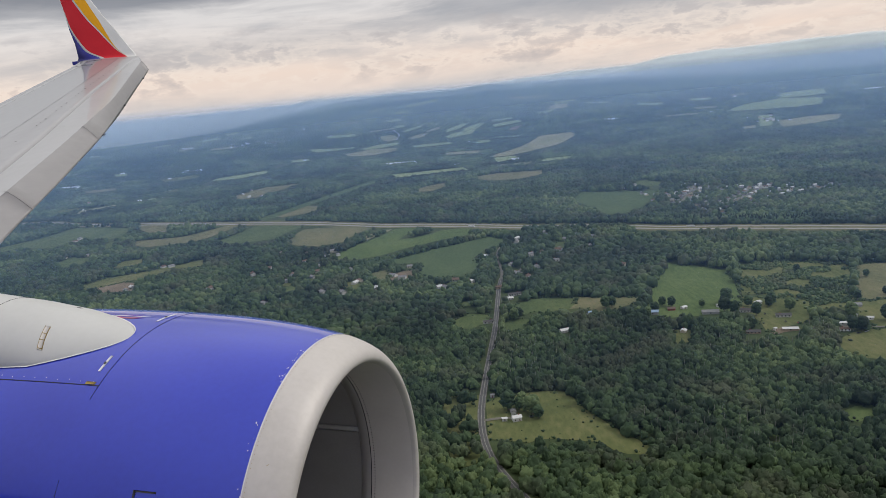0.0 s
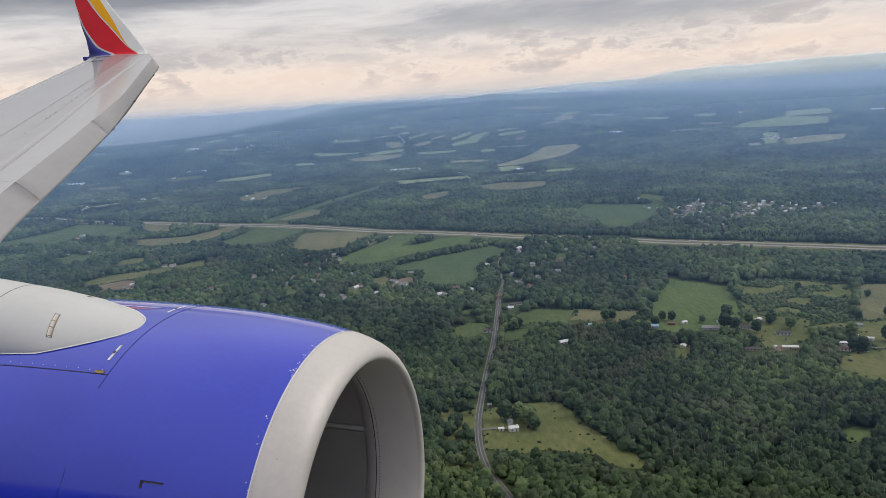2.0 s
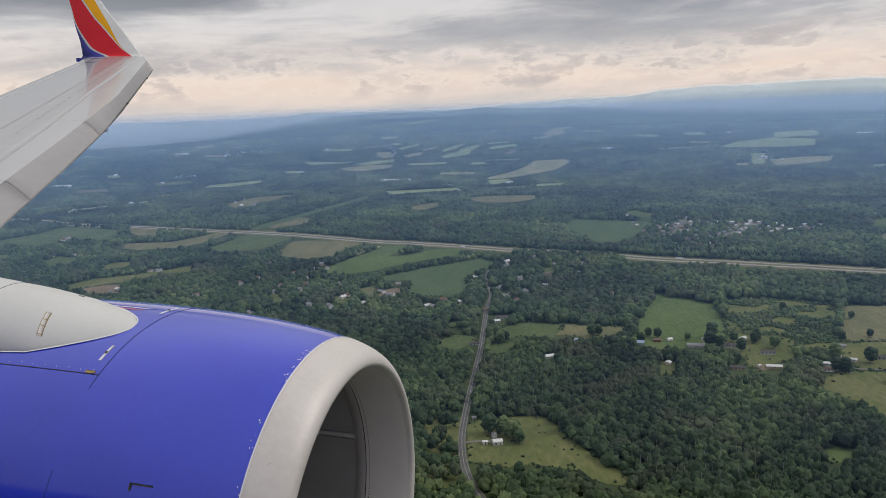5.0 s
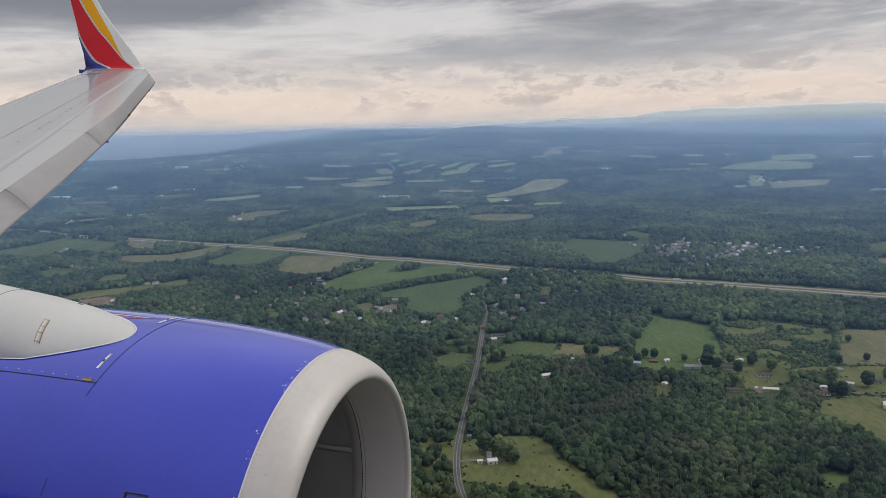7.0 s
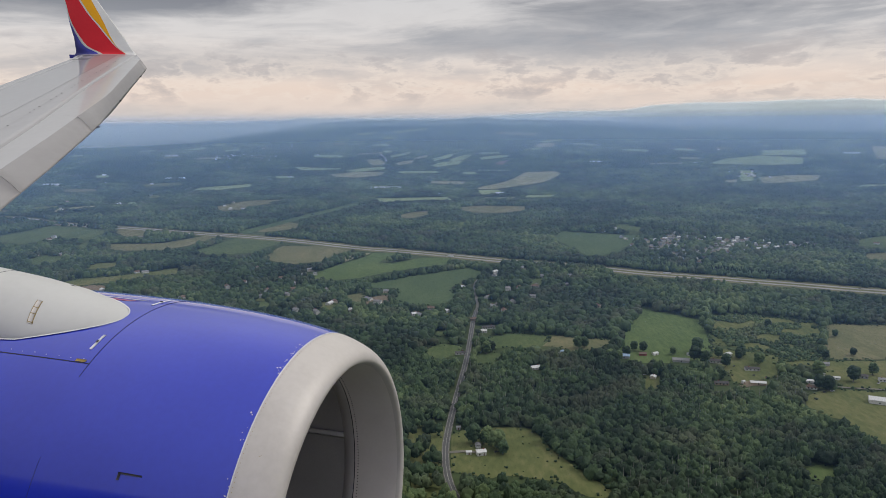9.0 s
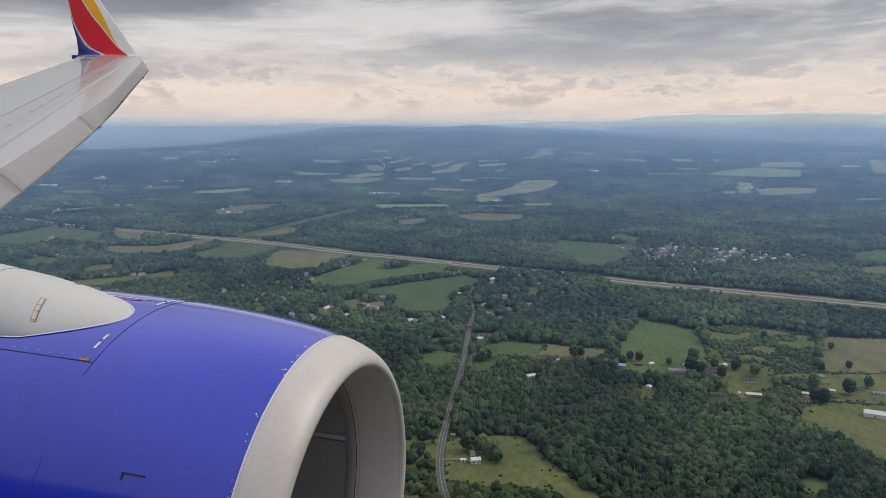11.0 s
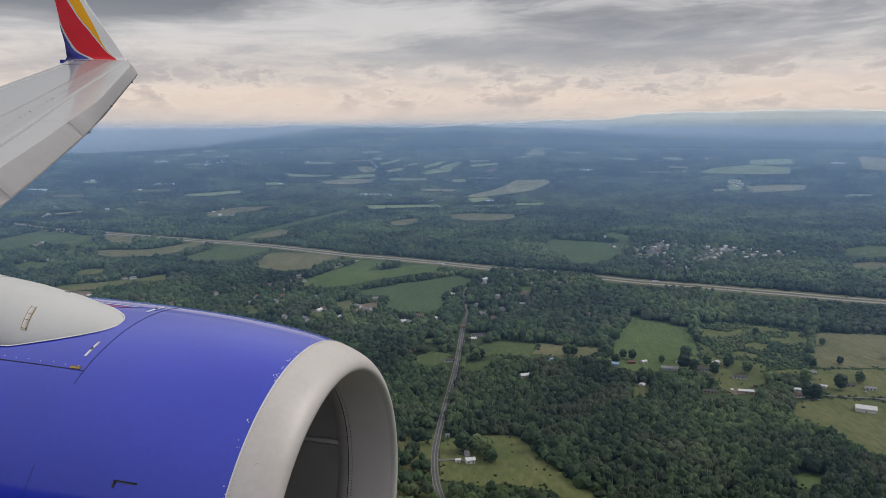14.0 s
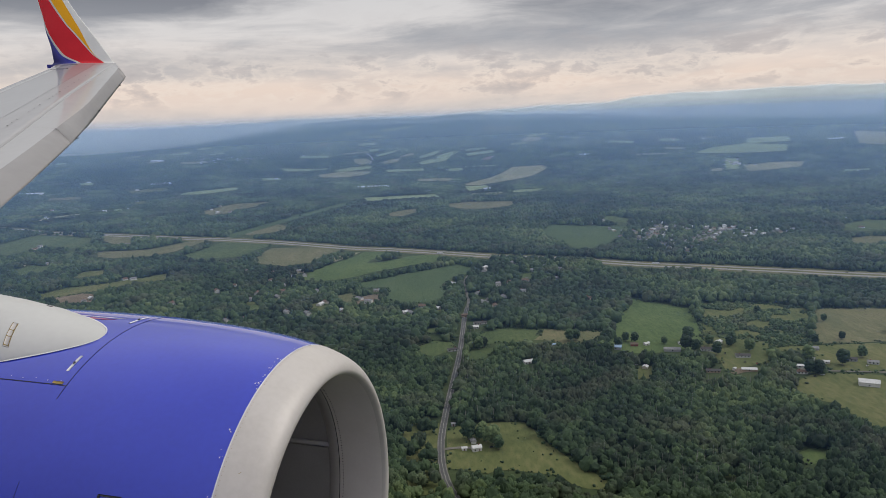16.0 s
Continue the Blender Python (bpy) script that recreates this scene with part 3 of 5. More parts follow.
field("far_field", "tan", (255, 4365), (397, 4388), (626, 4308), (581, 4261), (389, 4302))
field("far_field", "rough", (23, 4595), (162, 4571), (154, 4521), (30, 4555))
field("far_field", "straw", (1421, 4449), (1571, 4491), (1548, 4406), (1411, 4397))
field("far_field", "straw", (1632, 4452), (1760, 4396), (1736, 4337), (1624, 4392))
field("far_field", "rough", (877, 3775), (981, 3784), (1086, 3726), (1042, 3690))
field("far_field", "tan", (-2166, 4272), (-2073, 4318), (-2082, 4314))
field("far_field", "green", (-1358, 3922), (-1273, 4037), (-1235, 3952), (-1302, 3889))
field("far_field", "rough", (-1278, 4155), (-1193, 4172), (-1169, 4085), (-1243, 4083))
field("far_field", "green", (-1134, 3876), (-1053, 3927), (-1043, 3869), (-1105, 3834))
field("far_field", "straw", (-1374, 3625), (-1281, 3694), (-1246, 3658), (-1340, 3592))
field("far_field", "tan", (-1203, 3626), (-1072, 3654), (-1053, 3607), (-1171, 3578))
field("far_field", "green", (-696, 3449), (-480, 3419), (-380, 3476), (-474, 3379), (-629, 3373))
field("far_field", "green", (-213, 3353), (-6, 3358), (7, 3303), (-159, 3298))
field("far_field", "green", (198, 3791), (316, 3809), (318, 3764), (213, 3745))
field("far_field", "rough", (729, 3999), (840, 3945), (825, 3898), (726, 3950))
OWN = list(FIELDS)
rnd = random.Random(21)
FAR = []
while len(FAR) < 90:
    r, a = rnd.uniform(2300, 4650), rnd.uniform(-34, 34)
    x, y = r * math.sin(radians(a)), r * math.cos(radians(a))
    if any(math.hypot(x - q[0], y - q[1]) < 95 for q in FAR) or (a > 8 and r < 3000) or noise.noise(Vector((x * 0.0016, y * 0.0016, 4.0))) < -0.08 or rnd.random() < 0.25 * (a > 5):
        continue
    if any(math.hypot(x - p[0], y - p[1]) < 110 for q in OWN for p in q[2]):
        continue
    FAR.append((x, y))
    w, d, k = rnd.uniform(18, 80) * (0.7 if r > 3800 else 1), rnd.uniform(10, 30), rnd.uniform(-0.5, 0.5)
    u, s = Vector((math.cos(radians(-a) + k * 0.6), math.sin(radians(-a) + k * 0.6))), Vector((math.sin(radians(a)), math.cos(radians(a))))
    pts = [Vector((x, y)) + u * w * i + s * d * j for i, j in ((-1, -1), (rnd.uniform(-0.2, 0.4), -1.1), (1, -0.9), (0.9, 1), (rnd.uniform(-0.5, 0.3), 1.1), (-0.9, 0.9))]
    FIELDS.append(("far_field", rnd.choice(("straw", "tan", "pale", "pale", "rough", "green")), [(p.x, p.y) for p in pts]))
SAY = {"bright": "bright green mown grass field", "green": "green grass field between trees", "dark": "dull green crop field between hedges",
       "tan": "straw-coloured dry grass field", "rough": "rough yellow-green meadow with tussocks", "dirt": "bare brown earth and dry grass", "straw": "pale straw-coloured field between far woods", "pale": "pale green field between far woods"}
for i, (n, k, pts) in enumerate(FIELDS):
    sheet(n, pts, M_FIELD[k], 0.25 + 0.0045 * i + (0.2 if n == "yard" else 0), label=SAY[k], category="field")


def smooth_line(pts, step=12.0):
    """Catmull-Rom through the given places."""
    p = [Vector((*q, 0)) for q in pts]
    p = [2 * p[0] - p[1]] + p + [2 * p[-1] - p[-2]]
    out = []
    for i in range(1, len(p) - 2):
        a, b, c, d = p[i - 1:i + 3]
        m = max(2, int((c - b).length / step))
        for k in range(m):
            t = k / m
            out.append(0.5 * ((2 * b) + (c - a) * t + (2 * a - 5 * b + 4 * c - d) * t * t + (3 * b - a - 3 * c + d) * t ** 3))
    out.append(p[-2])
    return out


def ribbon(line, offset, width, lift):
    rows = []
    for i, q in enumerate(line):
        t = (line[min(i + 1, len(line) - 1)] - line[max(i - 1, 0)]).normalized()
        s = Vector((t.y, -t.x, 0))
        row = []
        for k in (offset - width / 2, offset + width / 2):
            w = q + s * k
            row.append((w.x, w.y, float(ground_z(w.x, w.y)) + lift))
        rows.append(row)
    v, f = grid_data(rows)
    return v, [tuple(reversed(q)) for q in f]


ROAD = [(58, 1120), (50, 1060), (45, 1007), (39, 942), (32, 873), (21, 786), (12, 714), (6, 659), (4, 629), (4, 596), (7, 564), (13, 538), (26, 500), (42, 460)]
HIGHWAY = [(-1598, 2274), (-1403, 2302), (-1279, 2271), (-1140, 2173), (-951, 2089), (-853, 2048), (-627, 1939), (-541, 1904), (-376, 1820), (-192, 1701), (-83, 1649), (32, 1586), (139, 1521),
           (206, 1492), (272, 1465), (352, 1415), (409, 1380), (495, 1344), (582, 1301), (641, 1274), (703, 1240), (756, 1216), (839, 1180)]
STREETS = [[(505, 1640), (530, 1700), (584, 1792), (608, 1891)], [(504, 1755), (570, 1775), (639, 1788), (724, 1723)], [(567, 1565), (661, 1665), (748, 1780)], [(699, 1662), (789, 1687), (858, 1666)]]
LANES = [[(415, 783), (447, 772), (485, 764), (556, 748), (640, 735)], [(55, 1112), (87, 1149), (117, 1225), (181, 1309)], [(6, 622), (22, 624), (40, 620)],
         [(58, 1120), (62, 1169), (63, 1292), (83, 1388)], [(-237, 1331), (-266, 1265), (-336, 1227)], [(-531, 1922), (-497, 2030), (-417, 2247), (-288, 2593)],
         [(-810, 1906), (-718, 1899), (-724, 1956)], [(-293, 3774), (-257, 3629), (-263, 3517)]] + STREETS
road_line, hw_line = smooth_line(ROAD), smooth_line(HIGHWAY, 30)
road = thing("road", label="two-lane country road of grey asphalt between woods", category="road", kind="structure")
part("shoulder", mesh_of("shoulder", *ribbon(road_line, 0, 7.2, 0.55), M_GRAVEL), road, "gravel shoulder")
part("asphalt", mesh_of("asphalt", *ribbon(road_line, 0, 6.0, 0.62), M_ASPHALT), road)
for off, w in ((-0.2, 0.16), (0.2, 0.16), (-2.7, 0.16), (2.7, 0.16)):
    part("painted_line", mesh_of("painted_line", *ribbon(road_line, off, w, 0.68), M_LINE), road, "worn road marking")
highway = thing("highway", label="divided highway of pale concrete with a grass median", category="road", kind="structure")
part("verge", mesh_of("verge", *ribbon(hw_line, 0, 62, 0.5), M_FIELD["tan"]), highway, "dry grass verge")
for off in (-9, 13):
    part("carriageway", mesh_of("carriageway", *ribbon(hw_line, off, 9.5, 0.75), M_CONCRETE), highway)
    for k in (-3.6, 0, 3.6):
        part("painted_line", mesh_of("painted_line", *ribbon(hw_line, off + k, 0.3, 0.85), M_LINE), highway)
for pts in LANES:
    lane = thing("lane", label="narrow dusty lane", category="road", kind="structure")
    part("track", mesh_of("track", *ribbon(smooth_line(pts), 0, 11 if pts[0][1] > 2700 else 7 if pts[0][1] > 1500 else 4.5, 1.4 if pts[0][1] > 2700 else 0.7), M_CONCRETE if pts[0][1] > 2700 else M_GRAVEL), lane)


# ---- buildings ----
def gable_roof(w, d, h, pitch, over=0.5, thick=0.25):
    rise = d / 2 * pitch
    items = []
    for s in (-1, 1):
        y0, y1 = s * (d / 2 + over), 0
        z0, z1 = h - over * pitch, h + rise
        v = []
        for x in (-w / 2 - over, w / 2 + over):
            for y, z in ((y0, z0), (y1, z1)):
                v += [(x, y, z), (x, y, z + thick)]
        items.append((v, [(0, 1, 3, 2), (4, 6, 7, 5), (0, 4, 5, 1), (2, 3, 7, 6), (1, 5, 7, 3), (0, 2, 6, 4)]))
    return join_data(*items)


def gable_wall(w, d, h, pitch):
    r = d / 2 * pitch
    v = [(-w / 2, -d / 2, 0), (w / 2, -d / 2, 0), (w / 2, d / 2, 0), (-w / 2, d / 2, 0), (-w / 2, -d / 2, h), (w / 2, -d / 2, h), (w / 2, d / 2, h), (-w / 2, d / 2, h), (-w / 2, 0, h + r), (w / 2, 0, h + r)]
    return v, [(0, 1, 5, 4), (2, 3, 7, 6), (1, 2, 6, 9, 5), (3, 0, 4, 8, 7), (4, 5, 9, 8), (6, 7, 8, 9), (3, 2, 1, 0)]


def house(x, y, turn, w, d, h, wall, roof, pitch=0.5, detail=True, name="house", label="", scale=1.0):
    m = pose(x, y, float(ground_z(x, y)) + 0.25, 0, 0, turn) @ Matrix.Scale(scale, 4)
    ob = thing(name, m, label or f"{wall} house with a {roof} gable roof among trees", "building")
    wl = part("wall", mesh_of("wall", *gable_wall(w, d, h, pitch), WALLS[wall], False), ob)
    rf_ = part("roof", mesh_of("roof", *gable_roof(w, d, h, pitch), ROOFS[roof], False), ob, f"{roof} roof")
    if not detail:
        return ob
    if name == "house":
        part("chimney", mesh_of("chimney", *box_data(w * 0.2, w * 0.2 + 0.9, -0.45, 0.45, h, h + d / 2 * pitch + 1.0), WALLS["red"], False), rf_, "brick chimney")
    pane = mesh_of("window", *join_data(box_data(-0.65, 0.65, -0.06, 0.06, -0.75, 0.75)), M_PANE, False)
    n = max(2, int(w / 3.4)) if name == "house" else 1
    for s in (-1, 1):
        for i in range(n):
            px_ = (i + 0.5) / n * w - w / 2
            if s < 0 and i == n // 2:
                part("door", mesh_of("door", *box_data(px_ - 0.5, px_ + 0.5, -d / 2 - 0.08, -d / 2 + 0.05, 0.1, 2.2), M_DOOR, False), wl)
            else:
                for fl in range(max(1, int(h / 2.6))):
                    part("window", pane, wl, at=pose(px_, s * d / 2, 1.5 + 2.7 * fl))
    return ob


# name, place, turn, width, depth, eaves, walls, roof
HOUSES = []


def homestead(*row):
    HOUSES.append(row)


homestead("house", 115, 845, 20, 16, 10, 3.2, "white", "white")
homestead("house", 36, 618, 12, 11, 8, 4.2, "white", "white")
homestead("garage", 34, 633, 95, 8, 6, 3, "white", "grey")
homestead("shed", 25, 619, 5, 6, 4, 2.4, "white", "white")
homestead("shed", 17, 673, 5, 5, 4.5, 3.2, "grey", "grey")
homestead("house", 70, 1020, 10, 24, 9, 3.0, "white", "dark")
homestead("garage", 80, 1001, 70, 11, 9, 3.4, "white", "white")
homestead("house", 61, 1001, 5, 14, 9, 3, "white", "white")
homestead("barn", 50, 1062, 15, 12, 9, 4, "tan", "brown")
homestead("house", 26, 904, 8, 18, 8, 3, "white", "dark")
homestead("barn", 232, 883, 165, 18, 11, 4, "grey", "blue")
homestead("shed", 274, 893, 20, 9, 7, 3, "white", "white")
homestead("shed", 258, 892, -10, 12, 8, 3, "red", "brown")
homestead("house", 247, 808, 60, 9, 8, 3, "cream", "white")
homestead("shed", 240, 822, 20, 6, 5, 2.6, "white", "grey")
homestead("barn", 298, 866, 170, 26, 11, 3.4, "grey", "grey")
homestead("shed", 318, 889, 10, 11, 6, 3, "white", "white")
homestead("house", 340, 861, 165, 20, 10, 3.4, "white", "dark")
homestead("barn", 364, 885, 40, 11, 9, 3.6, "white", "white")
homestead("house", 372, 832, 170, 22, 9, 3, "white", "dark")
homestead("barn", 359, 785, 168, 22, 8, 3, "tan", "white")
homestead("shed", 344, 789, 30, 4, 4, 2.4, "white", "white")
homestead("barn", 444, 812, 60, 12, 11, 4, "white", "white")
homestead("barn", 465, 847, 165, 17, 9, 3, "grey", "grey")
homestead("garage", 419, 789, 165, 14, 7, 3, "white", "white")
homestead("shed", 455, 798, 160, 9, 6, 3, "white", "white")
homestead("house", 412, 770, 165, 14, 8, 3, "white", "brown")
homestead("barn", 462, 727, 155, 26, 15, 5, "white", "white")
homestead("house", 487, 803, 160, 16, 9, 3, "grey", "dark")
homestead("house", 505, 790, 160, 15, 9, 3, "white", "grey")
homestead("shed", 156, 905, 10, 8, 6, 3, "white", "blue")
homestead("house", 318, 786, 170, 20, 8, 3, "tan", "dark")
for n, x, y, a, w, d, h, wl, rf in HOUSES:
    house(x, y, a, w * 0.75, d * 0.75, max(2.6, h * 0.85), wl, rf, 0.42, True, n, f"{wl} {n} with a {rf} gable roof beside trees")
SCATTER = [(-226, 1121), (-193, 1110), (-264, 1397), (-243, 1401), (-181, 1169), (-174, 1180), (-94, 1248), (-119, 1196), (-102, 1169), (-40, 1096), (-31, 1093), (119, 1254), (197, 1361),
           (172, 1277), (218, 1380), (435, 1945), (443, 1914), (475, 1952), (277, 1957), (257, 1919), (1108, 1994), (1062, 1818), (1022, 1678), (-914, 1640), (-1005, 1866)]
SCATTER += [(-952, 1819), (-1005, 1892), (-864, 1644), (-606, 1438), (-589, 1437), (-604, 1283), (-607, 1261), (-438, 1212), (-372, 1469), (-302, 1369), (-767, 2478), (-751, 2560), (-707, 2472),
            (-668, 2484), (-742, 2636), (86, 1138), (101, 1110), (120, 1166), (141, 1266), (81, 1198), (157, 1202), (-365, 1338), (-306, 1267), (-384, 1293)]
KNOWN = len(SCATTER)
rnd = random.Random(77)
while len(SCATTER) < 76:
    x, y = rnd.uniform(-330, 260), rnd.uniform(1090, 1460)
    if min(math.hypot(x - a, y - b) for a, b in SCATTER) > 26 and not (-90 < x < 100 and 1150 < y < 1560 and rnd.random() < 0.7):
        SCATTER.append((x, y))


def in_field(x, y):
    hit = False
    for n_, k_, pts in FIELDS:
        odd = False
        for (x0, y0), (x1, y1) in zip(pts, pts[1:] + pts[:1]):
            if (y0 > y) != (y1 > y) and x < (x1 - x0) * (y - y0) / (y1 - y0) + x0:
                odd = not odd
        hit = hit or odd
    return hit


SCATTER = SCATTER[:KNOWN] + [q for q in SCATTER[KNOWN:] if not in_field(*q)]
for i, (x, y) in enumerate(SCATTER):
    rnd = random.Random(int(x) * 7 + int(y))
    house(x, y, rnd.uniform(0, 180), rnd.uniform(9, 14), rnd.uniform(7, 8.5), rnd.choice((3, 3.2, 5)), rnd.choice(("white", "white", "cream", "white")), rnd.choice(("grey", "grey", "white", "brown")), 0.5, y < 1320)
    if i >= KNOWN and i % 2:
        k = rnd.uniform(11, 20)
        sheet("lawn", [(x * 0.985 + k * math.cos(a) * rnd.uniform(0.7, 1.3), y * 0.985 + k * math.sin(a) * rnd.uniform(0.7, 1.3)) for a in (0, 1.05, 2.1, 3.14, 4.2, 5.2)], M_FIELD[rnd.choice(("green", "rough", "bright"))], 0.2 + 0.0037 * i, 8, "small lawn beside a house", "field")
# long farm sheds far off
for x, y, w in [(-1545, 2896, 96), (-1117, 3117, 84), (-212, 2961, 125), (-83, 2839, 46), (5, 2807, 40), (238, 2813, 33), (137, 2236, 22), (748, 3476, 62), (1886, 3337, 78), (-1323, 3670, 60), (564, 1413, 17),
                (4, 2481, 24), (1210, 4241, 26), (1171, 3340, 20)]:
    house(x, y, random.Random(x).uniform(-8, 8), w, 12 + 0.1 * w, 5, "white", "white", 0.22, False, "farm_shed", "long white farm shed far across the valley")
rnd = random.Random(31)
for k in range(48):
    x, y = FAR[rnd.randrange(len(FAR))]
    x, y = x + rnd.uniform(-60, 60), y + rnd.uniform(-35, 35)
    q = 1.0 if math.hypot(x, y) < 2700 else 0.75
    house(x, y, rnd.uniform(0, 180), rnd.uniform(14, 34) * q, rnd.uniform(9, 14) * q, rnd.uniform(4, 7) * q, rnd.choice(("white", "cream", "white")), rnd.choice(("white", "grey", "white", "red")), 0.4, False, "farm_building", "pale farm building far across the valley")
# the village beyond the highway, along its streets, and two hamlets far off
VILLAGE, HAMLET = [], []
rnd = random.Random(5)
for pts in STREETS:
    for q in smooth_line(pts, 15):
        for side in (-1, 1):
            x, y = q.x + side * rnd.uniform(10, 24), q.y + rnd.uniform(-14, 14)
            if min([9e9] + [math.hypot(x - a, y - b) for a, b in VILLAGE]) > 15:
                VILLAGE.append((x, y))
while len(VILLAGE) < 112:
    x, y = rnd.uniform(450, 880), rnd.uniform(1460, 1900)
    if y < 1460 + abs(x - 540) * 0.62 or y > 1840 + 0.3 * (x - 528) or (x > 700 and y > 1830) or min(math.hypot(x - a, y - b) for a, b in VILLAGE) < 17:
        continue
    VILLAGE.append((x, y))
while len(HAMLET) < 56:
    x, y = (rnd.uniform(-1120, -790), rnd.gauss(3680, 40)) if len(HAMLET) < 40 else (rnd.gauss(1290, 22), rnd.uniform(2960, 3130))
    if min([9e9] + [math.hypot(x - a, y - b) for a, b in HAMLET]) > 11:
        HAMLET.append((x, y))
for x, y in VILLAGE + HAMLET:
    house(x, y, rnd.choice((8, 98)) + rnd.uniform(-10, 10), rnd.uniform(8, 12), rnd.uniform(6, 7.5), rnd.choice((3, 3, 5)), rnd.choice(("white", "white", "cream", "grey")), rnd.choice(("white", "grey", "brown", "white", "grey", "dark")), 0.5, False, "house", "small village house with pale walls and gable roof")


# ---- vehicles ----
def car_parts(paint, ob, w=4.4, tall=False):
    h = 2.6 if tall else 0.85
    lo, f = grid_data([[(x, y * s, z) for x, z in ((-w / 2, 0.35), (-w / 2, h * 0.9), (-w * 0.25, h), (w * 0.28, h), (w / 2, h * 0.85), (w / 2, 0.35))] for y, s in ((-0.85, 1), (0.85, 1))])
    f += [tuple(range(6)), tuple(range(11, 5, -1)), (0, 6, 11, 5)]
    part("body", mesh_of("body", lo, f, CARS[paint], False), ob)
    if not tall:
        v, f = grid_data([[(x, y, z) for x, z in ((-w * 0.40, 0.85), (-w * 0.25, 1.42), (w * 0.08, 1.42), (w * 0.24, 0.85))] for y in (-0.75, 0.75)])
        part("cabin", mesh_of("cabin", v, f + [(0, 1, 2, 3), (7, 6, 5, 4)], M_PANE, False), ob, "dark glazed cabin")
    ring = [(0.33 * math.cos(a * math.pi / 5), 0.33 * math.sin(a * math.pi / 5)) for a in range(10)]
    v, f = grid_data([[(x, y, z) for x, z in ring] for y in (-0.1, 0.1)], True)
    wheel = mesh_of("wheel", v, f + [tuple(range(9, -1, -1)), tuple(range(10, 20))], M_TYRE, False)
    for sx in (-0.32, 0.3):
        for sy in (-0.8, 0.8):
            part("wheel", wheel, ob, at=pose(sx * w, sy, 0.34))


for x, y, a, p in ((50, 621, 20, "dark"), (104, 838, 60, "white"), (366, 812, 80, "dark"), (378, 805, 30, "red"), (420, 757, 10, "dark"), (430, 760, 10, "white"), (356, 845, 70, "dark"), (494, 782, 40, "white")):
    ob = thing("parked_car", pose(x, y, 0.75, 0, 0, a), f"{p} parked car beside a house", "car")
    car_parts(p, ob)
for i, (k, off, big) in enumerate(((150, -9, True), (158, 13, False), (170, -9, False), (120, 13, True), (132, -9, False), (108, 13, False))):
    k = min(int(k / 180 * len(hw_line)), len(hw_line) - 2)
    t = (hw_line[k + 1] - hw_line[k]).normalized()
    q = hw_line[k] + Vector((t.y, -t.x, 0)) * off
    ob = thing("truck" if big else "car", pose(q.x, q.y, 0.8, 0, 0, math.degrees(math.atan2(t.y, t.x))), "white lorry on the highway" if big else "small car on the highway", "vehicle")
    car_parts("white" if big or i % 2 else "dark", ob, 15 if big else 4.4, big)


# ---- trees ----
def crown_template(level, seed, floor=-0.45, rough=0.22):
    """A lumpy crown of unit size, open underneath: vertices and triangles."""
    bm = bmesh.new()
    bmesh.ops.create_icosphere(bm, subdivisions=level, radius=1.0)
    off = Vector((seed * 7.3, seed * 3.1, seed * 1.7))
    jit = random.Random(seed)
    for v in bm.verts:
        d = v.co.normalized()
        k = 1.0 + rough * 1.3 * noise.noise(d * 1.6 + off) + rough * 1.9 * noise.noise(d * 3.6 + off) + (rough * 1.1 * noise.noise(d * 8.5 + off) if level > 2 else 0) + jit.uniform(-0.05, 0.05)
        top = 1.0 - 0.22 * max(0.0, d.z) * (seed % 3 == 0)
        v.co = Vector((d.x * k * top, d.y * k * top, d.z * k))
    low = [f for f in bm.faces if f.calc_center_median().z < floor]
    bmesh.ops.delete(bm, geom=low, context="FACES")
    bmesh.ops.triangulate(bm, faces=bm.faces[:])
    bm.verts.ensure_lookup_table()
    v = np.array([tuple(p.co) for p in bm.verts])
    f = np.array([[q.index for q in t.verts] for t in bm.faces])
    bm.free()
    return v, f


def spread(templates, x, y, z, sr, sz, rng):
    """All crowns of a wood as one set of vertices and triangles."""
    vs, fs, base = [], [], 0
    pick, turn = rng.integers(0, len(templates), len(x)), rng.uniform(0, 2 * np.pi, len(x))
    for k, (tv, tf) in enumerate(templates):
        i = np.nonzero(pick == k)[0]
        if not len(i):
            continue
        c, s = np.cos(turn[i])[:, None], np.sin(turn[i])[:, None]
        px_ = (tv[:, 0] * c - tv[:, 1] * s) * sr[i][:, None] + x[i][:, None]
        py_ = (tv[:, 0] * s + tv[:, 1] * c) * sr[i][:, None] + y[i][:, None]
        pz_ = tv[:, 2] * sz[i][:, None] + z[i][:, None]
        vs.append(np.stack((px_, py_, pz_), -1).reshape(-1, 3))
        fs.append((tf[None] + (np.arange(len(i)) * len(tv))[:, None, None] + base).reshape(-1, 3))
        base += len(i) * len(tv)
    return np.concatenate(vs), np.concatenate(fs)


def inside(px_, py_, pts):
    ok = np.zeros(len(px_), bool)
    n = len(pts)
    for i in range(n):
        (x0, y0), (x1, y1) = pts[i], pts[(i + 1) % n]
        if y0 == y1:
            continue
        cross = ((y0 > py_) != (y1 > py_)) & (px_ < (x1 - x0) * (py_ - y0) / (y1 - y0) + x0)
        ok ^= cross
    return ok


def near_line(px_, py_, line, dist):
    near = np.zeros(len(px_), bool)
    for a, b in zip(line[:-1], line[1:]):
        d = b - a
        t = np.clip(((px_ - a.x) * d.x + (py_ - a.y) * d.y) / max(d.length_squared, 1e-6), 0, 1)
        near |= np.hypot(px_ - a.x - t * d.x, py_ - a.y - t * d.y) < dist
    return near


